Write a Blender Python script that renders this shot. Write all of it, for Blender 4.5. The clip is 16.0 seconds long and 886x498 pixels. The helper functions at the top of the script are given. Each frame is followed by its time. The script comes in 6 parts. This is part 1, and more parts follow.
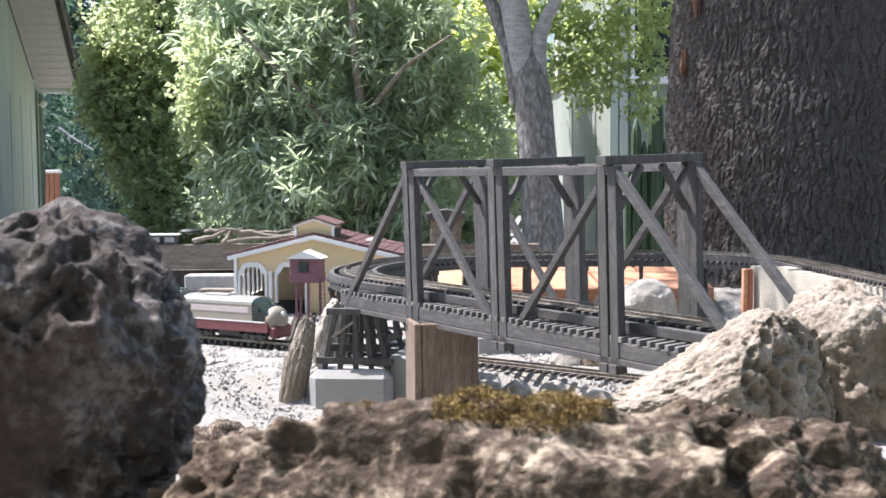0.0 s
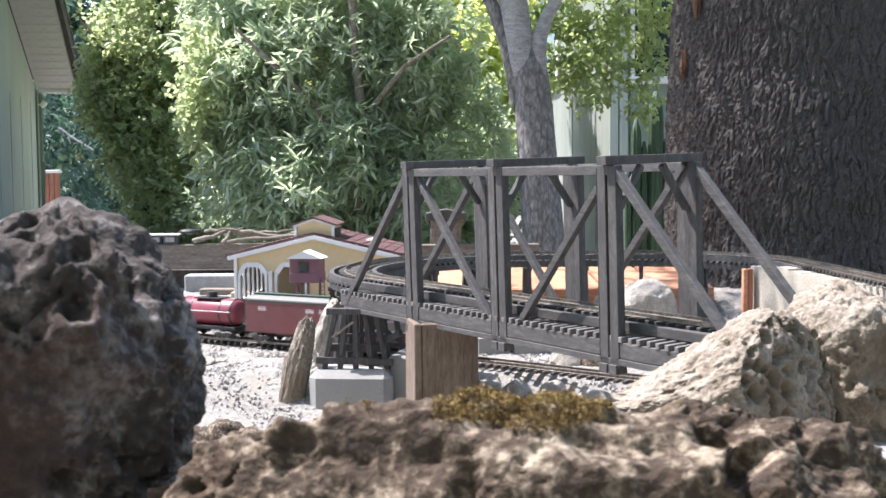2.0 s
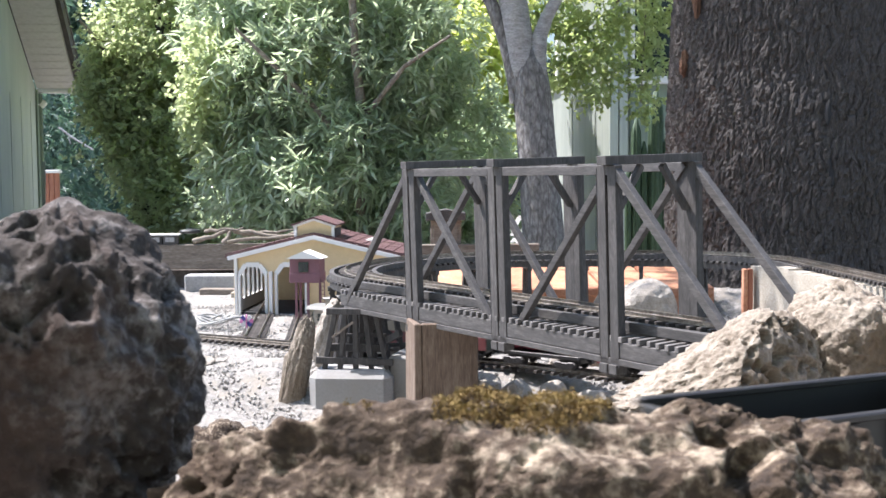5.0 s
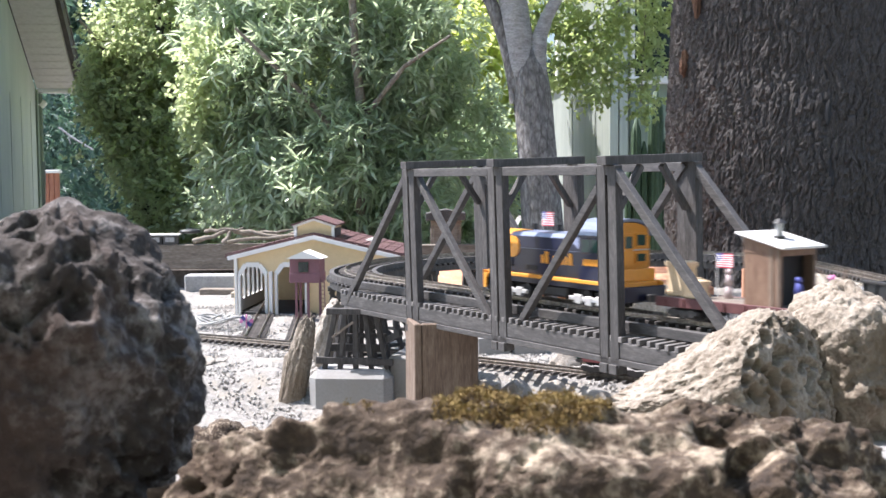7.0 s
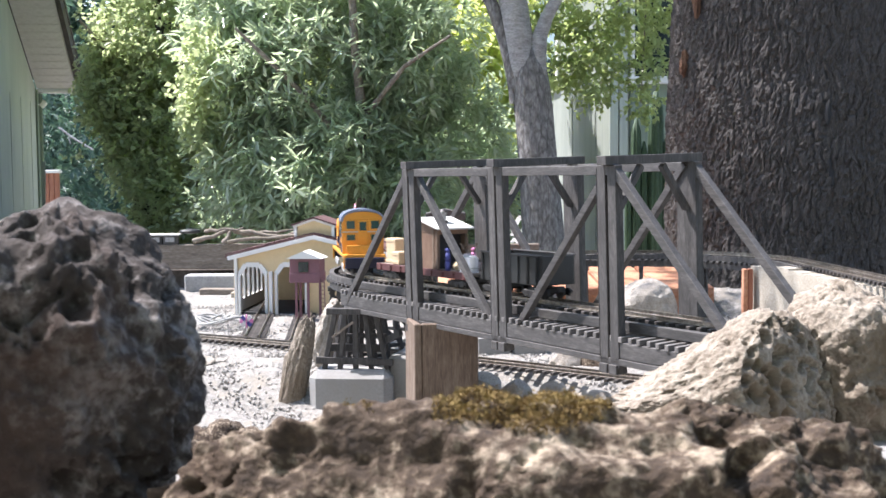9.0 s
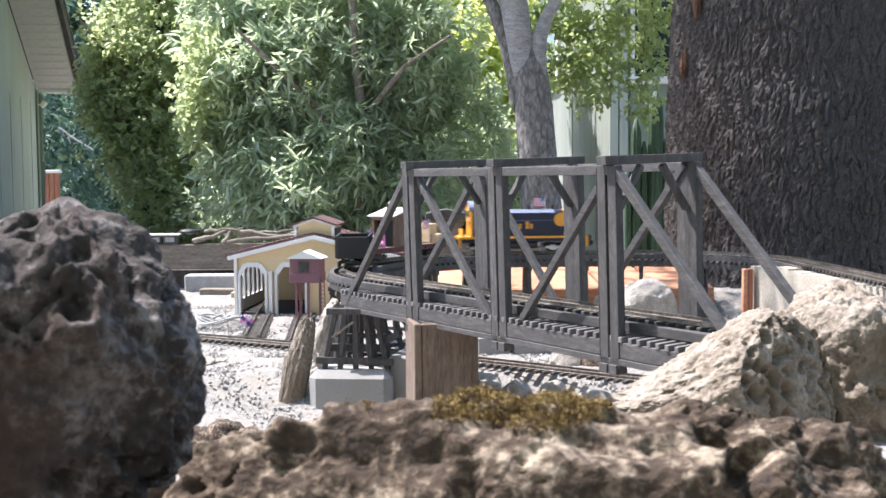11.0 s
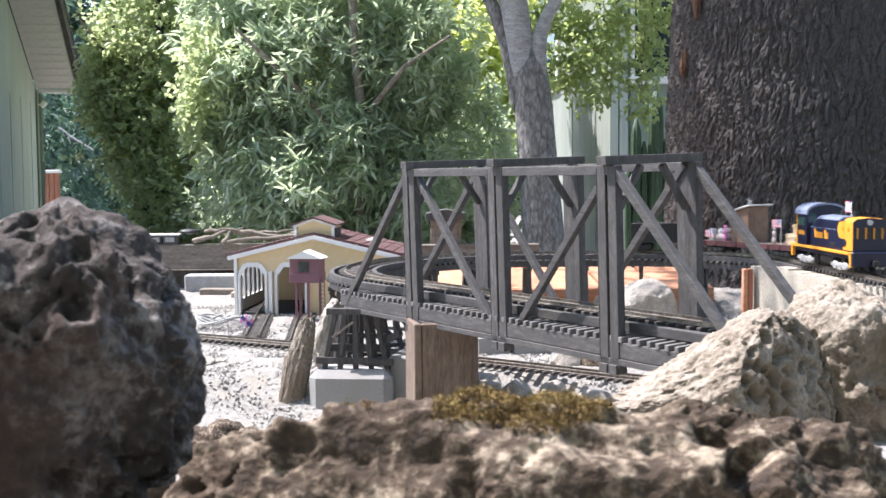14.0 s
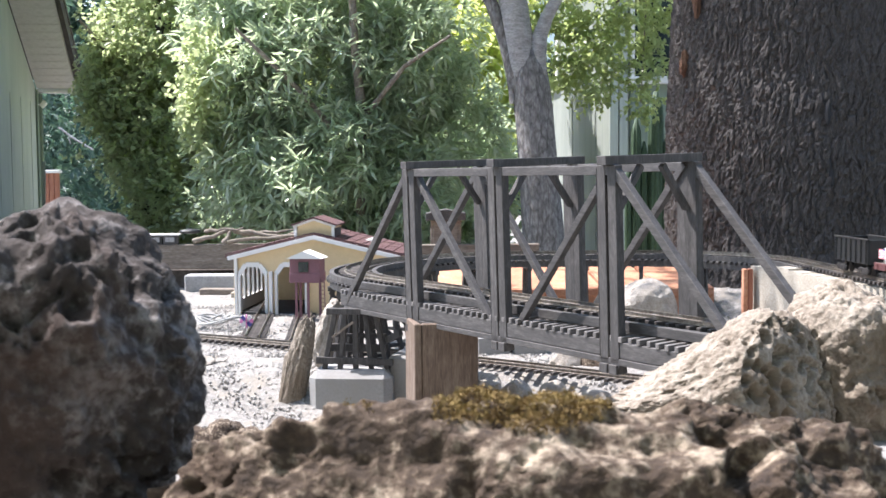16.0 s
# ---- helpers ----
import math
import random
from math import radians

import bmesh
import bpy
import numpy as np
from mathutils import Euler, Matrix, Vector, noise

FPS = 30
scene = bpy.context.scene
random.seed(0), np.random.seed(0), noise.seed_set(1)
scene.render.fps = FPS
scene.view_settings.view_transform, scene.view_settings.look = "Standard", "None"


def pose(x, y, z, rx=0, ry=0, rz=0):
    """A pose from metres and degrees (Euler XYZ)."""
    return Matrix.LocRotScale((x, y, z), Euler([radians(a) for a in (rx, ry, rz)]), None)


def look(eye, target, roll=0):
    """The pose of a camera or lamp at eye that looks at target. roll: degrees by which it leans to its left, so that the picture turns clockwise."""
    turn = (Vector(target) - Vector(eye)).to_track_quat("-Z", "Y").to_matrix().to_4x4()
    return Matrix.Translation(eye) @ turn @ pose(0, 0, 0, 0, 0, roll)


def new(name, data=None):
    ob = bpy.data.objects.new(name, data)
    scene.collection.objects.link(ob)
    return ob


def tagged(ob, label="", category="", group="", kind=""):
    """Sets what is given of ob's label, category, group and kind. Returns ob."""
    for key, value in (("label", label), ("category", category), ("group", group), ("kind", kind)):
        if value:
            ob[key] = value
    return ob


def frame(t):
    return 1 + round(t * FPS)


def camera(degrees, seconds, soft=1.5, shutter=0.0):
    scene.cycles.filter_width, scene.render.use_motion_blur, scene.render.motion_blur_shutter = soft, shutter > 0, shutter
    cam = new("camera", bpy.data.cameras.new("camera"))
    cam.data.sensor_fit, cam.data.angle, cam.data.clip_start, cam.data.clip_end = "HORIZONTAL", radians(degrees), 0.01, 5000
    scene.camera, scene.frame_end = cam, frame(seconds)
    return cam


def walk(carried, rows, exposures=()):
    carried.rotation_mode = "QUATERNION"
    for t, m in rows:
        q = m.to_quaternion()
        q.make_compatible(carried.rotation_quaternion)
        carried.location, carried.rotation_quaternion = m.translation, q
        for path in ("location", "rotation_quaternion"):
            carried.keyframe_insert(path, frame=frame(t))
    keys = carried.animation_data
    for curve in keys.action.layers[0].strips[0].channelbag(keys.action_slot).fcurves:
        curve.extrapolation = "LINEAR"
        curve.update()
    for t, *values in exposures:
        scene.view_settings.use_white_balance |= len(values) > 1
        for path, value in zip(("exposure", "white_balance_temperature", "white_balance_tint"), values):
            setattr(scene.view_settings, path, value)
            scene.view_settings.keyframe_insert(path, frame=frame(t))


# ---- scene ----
cam = camera(42.8, 16.0, soft=1.6, shutter=0.55)
cam.data.dof.use_dof, cam.data.dof.focus_distance, cam.data.dof.aperture_fstop = True, 3.0, 45.0
TILT = radians(3.68)
VIEW = look((0, 0, 0), (0, math.cos(TILT), -math.sin(TILT)), -0.49)
walk(cam, [(0, VIEW), (16.0, VIEW)])

# ---- light ----
scene.view_settings.exposure = 1.39
world = bpy.data.worlds.new("world")
scene.world = world
world.use_nodes = True
wn = world.node_tree
sky = wn.nodes.new("ShaderNodeTexSky")
sky.sky_type, sky.sun_disc = "NISHITA", False
SUN_EL, SUN_AZ = radians(60), radians(-72)      # azimuth from +y towards +x
sky.sun_elevation, sky.sun_rotation = SUN_EL, SUN_AZ
bg = wn.nodes["Background"]
wn.links.new(sky.outputs[0], bg.inputs[0])
bg.inputs[1].default_value = 0.15
sun_data = bpy.data.lights.new("sun", "SUN")
sun_data.energy, sun_data.angle, sun_data.color = 4.8, radians(0.6), (1.0, 0.945, 0.96)
sun = new("sun", sun_data)
SUN_DIR = Vector((math.sin(SUN_AZ) * math.cos(SUN_EL), math.cos(SUN_AZ) * math.cos(SUN_EL), math.sin(SUN_EL)))
sun.matrix_world = look(SUN_DIR * 20, (0, 0, 0))


# ---- materials ----
def material(name, rough=0.8, metal=0.0):
    m = bpy.data.materials.new(name)
    m.use_nodes = True
    p = m.node_tree.nodes["Principled BSDF"]
    p.inputs["Roughness"].default_value, p.inputs["Metallic"].default_value = rough, metal
    return m, m.node_tree, p


def node(nt, kind, **values):
    n = nt.nodes.new(kind)
    for k, v in values.items():
        n.inputs[k].default_value = v
    return n


def ramp(nt, fac, stops):
    r = nt.nodes.new("ShaderNodeValToRGB")
    el = r.color_ramp.elements
    while len(el) < len(stops):
        el.new(0.5)
    for e, (p, c) in zip(el, stops):
        e.position, e.color = p, (*c, 1)
    nt.links.new(fac, r.inputs[0])
    return r.outputs[0]


def grainy(name, dark, mid, light, scale=20.0, fine=120.0, rough=0.8, bump=0.3, depth=0.004, stretch=(1, 1, 1), metal=0.0, vary=0.0, dirt=None):
    """Two scales of mottling with matching relief; stretch sets a grain direction in object space."""
    m, nt, p = material(name, rough, metal)
    co = nt.nodes.new("ShaderNodeTexCoord")
    mp = node(nt, "ShaderNodeMapping", Scale=stretch)
    nt.links.new(co.outputs["Object"], mp.inputs[0])
    a = node(nt, "ShaderNodeTexNoise", Scale=scale, Detail=6.0, Roughness=0.65)
    b = node(nt, "ShaderNodeTexNoise", Scale=fine, Detail=4.0, Roughness=0.6)
    for n in (a, b):
        nt.links.new(mp.outputs[0], n.inputs["Vector"])
    mix = nt.nodes.new("ShaderNodeMath")
    mix.operation = "MULTIPLY_ADD"
    mix.inputs[1].default_value = 0.45
    nt.links.new(b.outputs[0], mix.inputs[0])
    half = nt.nodes.new("ShaderNodeMath")
    half.operation = "MULTIPLY"
    half.inputs[1].default_value = 0.55
    nt.links.new(a.outputs[0], half.inputs[0])
    nt.links.new(half.outputs[0], mix.inputs[2])
    col = ramp(nt, mix.outputs[0], [(0.33, dark), (0.5, mid), (0.66, light)])
    if vary:
        info = nt.nodes.new("ShaderNodeObjectInfo")
        hs = node(nt, "ShaderNodeHueSaturation")
        mr = node(nt, "ShaderNodeMapRange", **{"To Min": 1 - vary, "To Max": 1 + vary})
        nt.links.new(info.outputs["Random"], mr.inputs[0])
        nt.links.new(mr.outputs[0], hs.inputs["Value"])
        nt.links.new(col, hs.inputs["Color"])
        col = hs.outputs[0]
    if dirt:
        big = node(nt, "ShaderNodeTexNoise", Scale=scale * 0.3, Detail=3.0)
        nt.links.new(co.outputs["Object"], big.inputs["Vector"])
        f = ramp(nt, big.outputs[0], [(0.5, (0, 0, 0)), (0.68, (1, 1, 1))])
        mx = nt.nodes.new("ShaderNodeMix")
        mx.data_type = "RGBA"
        nt.links.new(f, mx.inputs[0])
        nt.links.new(col, mx.inputs[6])
        mx.inputs[7].default_value = (*dirt, 1)
        col = mx.outputs[2]
    nt.links.new(col, p.inputs["Base Color"])
    bp = node(nt, "ShaderNodeBump", Strength=bump, Distance=depth)
    nt.links.new(mix.outputs[0], bp.inputs["Height"])
    nt.links.new(bp.outputs[0], p.inputs["Normal"])
    return m


def paint(name, colour, rough=0.45, metal=0.0, wear=0.12, scale=30.0):
    d = tuple(c * (1 - wear) for c in colour)
    l = tuple(min(1, c * (1 + wear)) for c in colour)
    return grainy(name, d, colour, l, scale, scale * 6, rough, 0.08, 0.001, metal=metal)


def leafy(name, dark, mid, light, through_colour, gloss=0.35, thin=0.45):
    m, nt, p = material(name, gloss)
    g = nt.nodes.new("ShaderNodeNewGeometry")
    co = nt.nodes.new("ShaderNodeTexCoord")
    big = node(nt, "ShaderNodeTexNoise", Scale=1.3, Detail=2.0)
    nt.links.new(co.outputs["Object"], big.inputs["Vector"])
    ad = nt.nodes.new("ShaderNodeMath")
    ad.operation = "MULTIPLY_ADD"
    ad.inputs[1].default_value = 0.6
    nt.links.new(g.outputs["Random Per Island"], ad.inputs[0])
    h = nt.nodes.new("ShaderNodeMath")
    h.operation = "MULTIPLY"
    h.inputs[1].default_value = 0.4
    nt.links.new(big.outputs[0], h.inputs[0])
    nt.links.new(h.outputs[0], ad.inputs[2])
    col = ramp(nt, ad.outputs[0], [(0.1, dark), (0.5, mid), (0.9, light)])
    nt.links.new(col, p.inputs["Base Color"])
    tr = node(nt, "ShaderNodeBsdfTranslucent", Color=(*through_colour, 1))
    mx = node(nt, "ShaderNodeMixShader", Fac=thin)
    nt.links.new(p.outputs[0], mx.inputs[1])
    nt.links.new(tr.outputs[0], mx.inputs[2])
    nt.links.new(mx.outputs[0], nt.nodes["Material Output"].inputs[0])
    return m


def bark_plates(name, crack, low, mid, high, scale, squash, depth, metal=0.0):
    """Long bark plates with cracks between them."""
    m, nt, p = material(name, 0.95)
    co = nt.nodes.new("ShaderNodeTexCoord")
    mp = node(nt, "ShaderNodeMapping", Scale=(1, 1, squash))
    nt.links.new(co.outputs["Object"], mp.inputs[0])
    wob = node(nt, "ShaderNodeTexNoise", Scale=scale * 0.45, Detail=4.0)
    nt.links.new(mp.outputs[0], wob.inputs["Vector"])
    mixv = nt.nodes.new("ShaderNodeVectorMath")
    mixv.operation = "MULTIPLY_ADD"
    mixv.inputs[1].default_value = (0.07, 0.07, 0.07)
    nt.links.new(wob.outputs["Color"], mixv.inputs[0])
    nt.links.new(mp.outputs[0], mixv.inputs[2])
    vo = node(nt, "ShaderNodeTexVoronoi", Scale=scale)
    vo.feature = "DISTANCE_TO_EDGE"
    nt.links.new(mixv.outputs[0], vo.inputs["Vector"])
    fine = node(nt, "ShaderNodeTexNoise", Scale=scale * 2.2, Detail=8.0, Roughness=0.72)
    nt.links.new(mp.outputs[0], fine.inputs["Vector"])
    e = node(nt, "ShaderNodeMapRange", **{"From Max": 0.16})
    nt.links.new(vo.outputs[0], e.inputs[0])
    h = nt.nodes.new("ShaderNodeMath")
    h.operation = "MULTIPLY_ADD"
    h.inputs[1].default_value = 0.13
    nt.links.new(e.outputs[0], h.inputs[0])
    f2 = nt.nodes.new("ShaderNodeMath")
    f2.operation = "MULTIPLY"
    f2.inputs[1].default_value = 0.95
    nt.links.new(fine.outputs[0], f2.inputs[0])
    nt.links.new(f2.outputs[0], h.inputs[2])
    nt.links.new(ramp(nt, h.outputs[0], [(0.24, crack), (0.38, low), (0.57, mid), (0.86, high)]), p.inputs["Base Color"])
    bp = node(nt, "ShaderNodeBump", Strength=1.0, Distance=depth)
    nt.links.new(h.outputs[0], bp.inputs["Height"])
    nt.links.new(bp.outputs[0], p.inputs["Normal"])
    return m


M = {}
M["gravel"] = grainy("gravel", (0.11, 0.104, 0.097), (0.24, 0.228, 0.212), (0.42, 0.40, 0.375), 70, 300, 0.95, 1.0, 0.005, dirt=(0.27, 0.245, 0.21))
M["pebble"] = grainy("pebble", (0.19, 0.18, 0.165), (0.33, 0.315, 0.295), (0.5, 0.48, 0.45), 40, 200, 0.9, 0.3, 0.002)
M["earth"] = grainy("earth", (0.05, 0.04, 0.03), (0.11, 0.09, 0.07), (0.2, 0.17, 0.14), 6, 60, 0.95, 0.8, 0.03)
M["grey_wood"] = grainy("grey_wood", (0.032, 0.03, 0.0295), (0.06, 0.056, 0.0545), (0.11, 0.103, 0.1), 12, 60, 0.75, 0.3, 0.002, (6, 6, 1.2), vary=0.15)
M["beam_wood"] = grainy("beam_wood", (0.032, 0.03, 0.0295), (0.06, 0.056, 0.0545), (0.11, 0.103, 0.1), 12, 60, 0.7, 0.3, 0.002, (1.2, 6, 6), vary=0.15)
M["deck_wood"] = grainy("deck_wood", (0.06, 0.056, 0.054), (0.115, 0.108, 0.104), (0.21, 0.2, 0.193), 12, 60, 0.75, 0.3, 0.002, (6, 1.2, 6), vary=0.25)
M["old_wood"] = grainy("old_wood", (0.1, 0.08, 0.065), (0.2, 0.165, 0.135), (0.33, 0.29, 0.25), 5, 40, 0.85, 0.4, 0.004, (1, 8, 8), vary=0.2)
M["brown_wood"] = grainy("brown_wood", (0.085, 0.058, 0.042), (0.16, 0.115, 0.085), (0.26, 0.205, 0.16), 8, 50, 0.8, 0.4, 0.003, (6, 6, 0.8), dirt=(0.1, 0.062, 0.042))
M["rail"] = grainy("rail", (0.12, 0.1, 0.085), (0.24, 0.21, 0.18), (0.36, 0.33, 0.3), 30, 120, 0.42, 0.1, 0.001, metal=0.8)
M["tie"] = grainy("tie", (0.03, 0.026, 0.024), (0.06, 0.052, 0.047), (0.12, 0.105, 0.095), 30, 120, 0.75, 0.3, 0.001, vary=0.3)
M["concrete"] = grainy("concrete", (0.22, 0.22, 0.22), (0.34, 0.34, 0.34), (0.46, 0.46, 0.455), 9, 150, 0.9, 0.35, 0.003, dirt=(0.26, 0.25, 0.235))
M["stucco"] = grainy("stucco", (0.27, 0.235, 0.19), (0.38, 0.34, 0.28), (0.48, 0.44, 0.375), 20, 160, 0.95, 0.7, 0.004)
M["terracotta"] = grainy("terracotta", (0.34, 0.14, 0.08), (0.48, 0.225, 0.13), (0.57, 0.32, 0.21), 10, 80, 0.85, 0.25, 0.002, vary=0.1)
M["tufa"] = grainy("tufa", (0.085, 0.064, 0.046), (0.225, 0.19, 0.15), (0.40, 0.36, 0.305), 22, 150, 0.95, 1.0, 0.006, dirt=(0.15, 0.115, 0.08))
# shade on their fronts and sun on ledges are put into these mottled colours
M["tufa_shaded"] = grainy("tufa_shaded", (0.014, 0.010, 0.008), (0.052, 0.043, 0.039), (0.30, 0.28, 0.27), 30, 220, 0.95, 1.0, 0.004, dirt=(0.04, 0.022, 0.015))
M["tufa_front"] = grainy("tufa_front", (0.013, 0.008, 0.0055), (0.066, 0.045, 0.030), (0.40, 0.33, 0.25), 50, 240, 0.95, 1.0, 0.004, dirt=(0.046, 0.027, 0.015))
M["granite"] = grainy("granite", (0.19, 0.165, 0.14), (0.34, 0.305, 0.262), (0.48, 0.44, 0.39), 25, 220, 0.9, 1.0, 0.005)
M["moss"] = grainy("moss", (0.08, 0.05, 0.018), (0.2, 0.135, 0.05), (0.34, 0.26, 0.10), 40, 200, 0.95, 0.3, 0.002)
M["bark"] = bark_plates("bark", (0.016, 0.013, 0.0115), (0.038, 0.0325, 0.0295), (0.067, 0.059, 0.0545), (0.125, 0.114, 0.108), 75, 0.45, 0.006)
M["torn_wood"] = grainy("torn_wood", (0.05, 0.025, 0.016), (0.13, 0.065, 0.038), (0.25, 0.15, 0.095), 9, 60, 0.85, 0.6, 0.01, (5, 5, 0.6))
M["birch_bark"] = bark_plates("birch_bark", (0.035, 0.031, 0.03), (0.10, 0.092, 0.09), (0.2, 0.19, 0.188), (0.46, 0.45, 0.445), 26, 0.4, 0.015)
M["pale_bark"] = grainy("pale_bark", (0.16, 0.15, 0.15), (0.33, 0.32, 0.32), (0.5, 0.49, 0.5), 14, 70, 0.9, 0.5, 0.006, (1, 1, 3.0))
M["red_deck"] = paint("red_deck", (0.09, 0.03, 0.03), 0.7, wear=0.25)
M["twig"] = grainy("twig", (0.1, 0.08, 0.06), (0.2, 0.17, 0.14), (0.32, 0.28, 0.24), 20, 80, 0.9, 0.4, 0.003)
M["cream"] = paint("cream", (0.72, 0.56, 0.33), 0.7, wear=0.08)
M["white"] = paint("white", (0.78, 0.77, 0.75), 0.6, wear=0.05)
M["roof_red"] = paint("roof_red", (0.1, 0.048, 0.048), 0.75, wear=0.4)
M["shack_red"] = paint("shack_red", (0.21, 0.1, 0.12), 0.7, wear=0.15)
# black that puts the shade of interiors and holes into the colour
M["inside_shade"] = paint("inside_shade", (0.02, 0.02, 0.022), 0.8)
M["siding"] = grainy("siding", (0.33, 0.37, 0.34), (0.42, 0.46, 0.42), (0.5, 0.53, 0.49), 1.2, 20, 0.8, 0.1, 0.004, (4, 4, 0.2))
# lit and shaded copies of the back house's siding
M["siding_pale_lit"] = grainy("siding_pale_lit", (0.19, 0.212, 0.19), (0.24, 0.262, 0.235), (0.285, 0.305, 0.275), 1.2, 20, 0.8, 0.1, 0.004, (4, 4, 0.2))
M["siding_dark_shaded"] = grainy("siding_dark_shaded", (0.14, 0.18, 0.15), (0.2, 0.25, 0.2), (0.26, 0.31, 0.26), 1.2, 20, 0.8, 0.1, 0.004, (4, 4, 0.2))
M["soffit"] = grainy("soffit", (0.48, 0.45, 0.43), (0.58, 0.55, 0.53), (0.64, 0.62, 0.6), 3, 30, 0.8, 0.1, 0.003)
M["roof_dark"] = grainy("roof_dark", (0.03, 0.025, 0.022), (0.06, 0.05, 0.045), (0.1, 0.09, 0.08), 6, 50, 0.9, 0.4, 0.01)
M["redwood"] = grainy("redwood", (0.2, 0.07, 0.04), (0.32, 0.12, 0.07), (0.42, 0.19, 0.12), 3, 30, 0.7, 0.2, 0.003, (5, 5, 0.5))
M["loco_blue"] = paint("loco_blue", (0.009, 0.012, 0.036), 0.3, wear=0.15)
M["loco_yellow"] = paint("loco_yellow", (0.72, 0.31, 0.035), 0.4, wear=0.1)
# pale blue-grey with the sky's reflection on the roof painted in
M["loco_roof_sheen"] = paint("loco_roof_sheen", (0.2, 0.23, 0.32), 0.26, wear=0.15)
M["silver"] = paint("silver", (0.5, 0.5, 0.5), 0.4, metal=0.5)
M["black_metal"] = paint("black_metal", (0.022, 0.02, 0.02), 0.5, wear=0.3)
M["gondola_black"] = paint("gondola_black", (0.012, 0.013, 0.014), 0.5, wear=0.25)
M["box_red"] = paint("box_red", (0.15, 0.043, 0.045), 0.55, wear=0.2)
M["car_tan"] = paint("car_tan", (0.28, 0.245, 0.2), 0.55, wear=0.12)
M["car_roof"] = paint("car_roof", (0.2, 0.195, 0.18), 0.5, wear=0.12)
M["green_end"] = paint("green_end", (0.035, 0.07, 0.05), 0.6, wear=0.2)
M["tank_red"] = paint("tank_red", (0.22, 0.04, 0.06), 0.35, wear=0.15)
M["flag_red"] = paint("flag_red", (0.62, 0.05, 0.09), 0.7)
M["flag_white"] = paint("flag_white", (0.8, 0.79, 0.8), 0.7)
M["flag_blue"] = paint("flag_blue", (0.07, 0.08, 0.3), 0.7)
M["crate"] = paint("crate", (0.55, 0.42, 0.27), 0.8)
M["hut_wood"] = grainy("hut_wood", (0.1, 0.055, 0.035), (0.17, 0.1, 0.065), (0.24, 0.155, 0.105), 14, 80, 0.7, 0.3, 0.002, (6, 1, 1))
M["cloth"] = paint("cloth", (0.5, 0.42, 0.42), 0.9, wear=0.2)
M["pink"] = paint("pink", (0.75, 0.25, 0.5), 0.7, wear=0.3, scale=90)
M["cactus"] = grainy("cactus", (0.02, 0.04, 0.02), (0.04, 0.075, 0.04), (0.08, 0.13, 0.07), 12, 60, 0.7, 0.3, 0.01, (5, 5, 0.6))
M["pipe"] = grainy("pipe", (0.28, 0.28, 0.27), (0.36, 0.36, 0.35), (0.45, 0.45, 0.44), 6, 60, 0.8, 0.3, 0.003)
M["leaf_oak"] = leafy("leaf_oak", (0.17, 0.205, 0.11), (0.31, 0.36, 0.20), (0.44, 0.49, 0.32), (0.68, 0.77, 0.42), 0.34, 0.5)
M["leaf_live"] = leafy("leaf_live", (0.09, 0.12, 0.055), (0.18, 0.23, 0.105), (0.30, 0.36, 0.2), (0.6, 0.7, 0.28), 0.34, 0.46)
M["leaf_bay"] = leafy("leaf_bay", (0.09, 0.125, 0.08), (0.25, 0.31, 0.235), (0.62, 0.66, 0.58), (0.70, 0.82, 0.52), 0.20, 0.47)
M["leaf_back"] = leafy("leaf_back", (0.14, 0.2, 0.06), (0.26, 0.34, 0.12), (0.4, 0.48, 0.2), (0.9, 0.95, 0.36), 0.4, 0.6)
M["leaf_far"] = leafy("leaf_far", (0.03, 0.06, 0.05), (0.07, 0.12, 0.09), (0.13, 0.2, 0.15), (0.12, 0.22, 0.13), 0.6, 0.3)
M["backdrop"] = grainy("backdrop", (0.006, 0.012, 0.012), (0.015, 0.03, 0.028), (0.04, 0.065, 0.055), 0.35, 3.0, 0.95, 0.0, 0.01)
M["tin"] = paint("tin", (0.6, 0.59, 0.57), 0.45, wear=0.12, scale=60)
M["green_pane"] = paint("green_pane", (0.03, 0.07, 0.06), 0.1, wear=0.2)
gm, gnt, gp = material("glass_pane", 0.05)
gp.inputs["Base Color"].default_value = (0.02, 0.03, 0.03, 1)
M["pane"] = gm


# ---- building helpers ----
def part(name, bm, mat, parent=None, label="", smooth=False):
    me = bpy.data.meshes.new(name)
    bm.to_mesh(me)
    bm.free()
    if smooth:
        me.polygons.foreach_set("use_smooth", [True] * len(me.polygons))
    me.materials.append(M[mat])
    ob = new(name, me)
    if parent:
        ob.parent = parent
    if label:
        ob["label"] = label
    return ob


def thing(name, at, label, category, group="", kind=""):
    ob = new(name)
    ob.empty_display_size = 0.05
    ob.matrix_basis = at
    return tagged(ob, label, category, group, kind)


def box(bm, lo, hi, bevel=0.0, m=None):
    """A box between two corners, with bevelled edges, optionally moved by m."""
    lo, hi = Vector(lo), Vector(hi)
    c, s = (lo + hi) / 2, hi - lo
    r = bmesh.ops.create_cube(bm, size=1, matrix=Matrix.Translation(c) @ Matrix.Diagonal((*s, 1)))
    vs = r["verts"]
    if bevel:
        es = list({e for v in vs for e in v.link_edges})
        g = bmesh.ops.bevel(bm, geom=es, offset=bevel, segments=1, affect="EDGES", profile=0.6)
        vs = list({v for f in g["faces"] for v in f.verts} | {v for v in vs if v.is_valid})
    if m is not None:
        bmesh.ops.transform(bm, matrix=m, verts=vs)
    return bm


def boxed(lo, hi, bevel=0.0, m=None):
    return box(bmesh.new(), lo, hi, bevel, m)


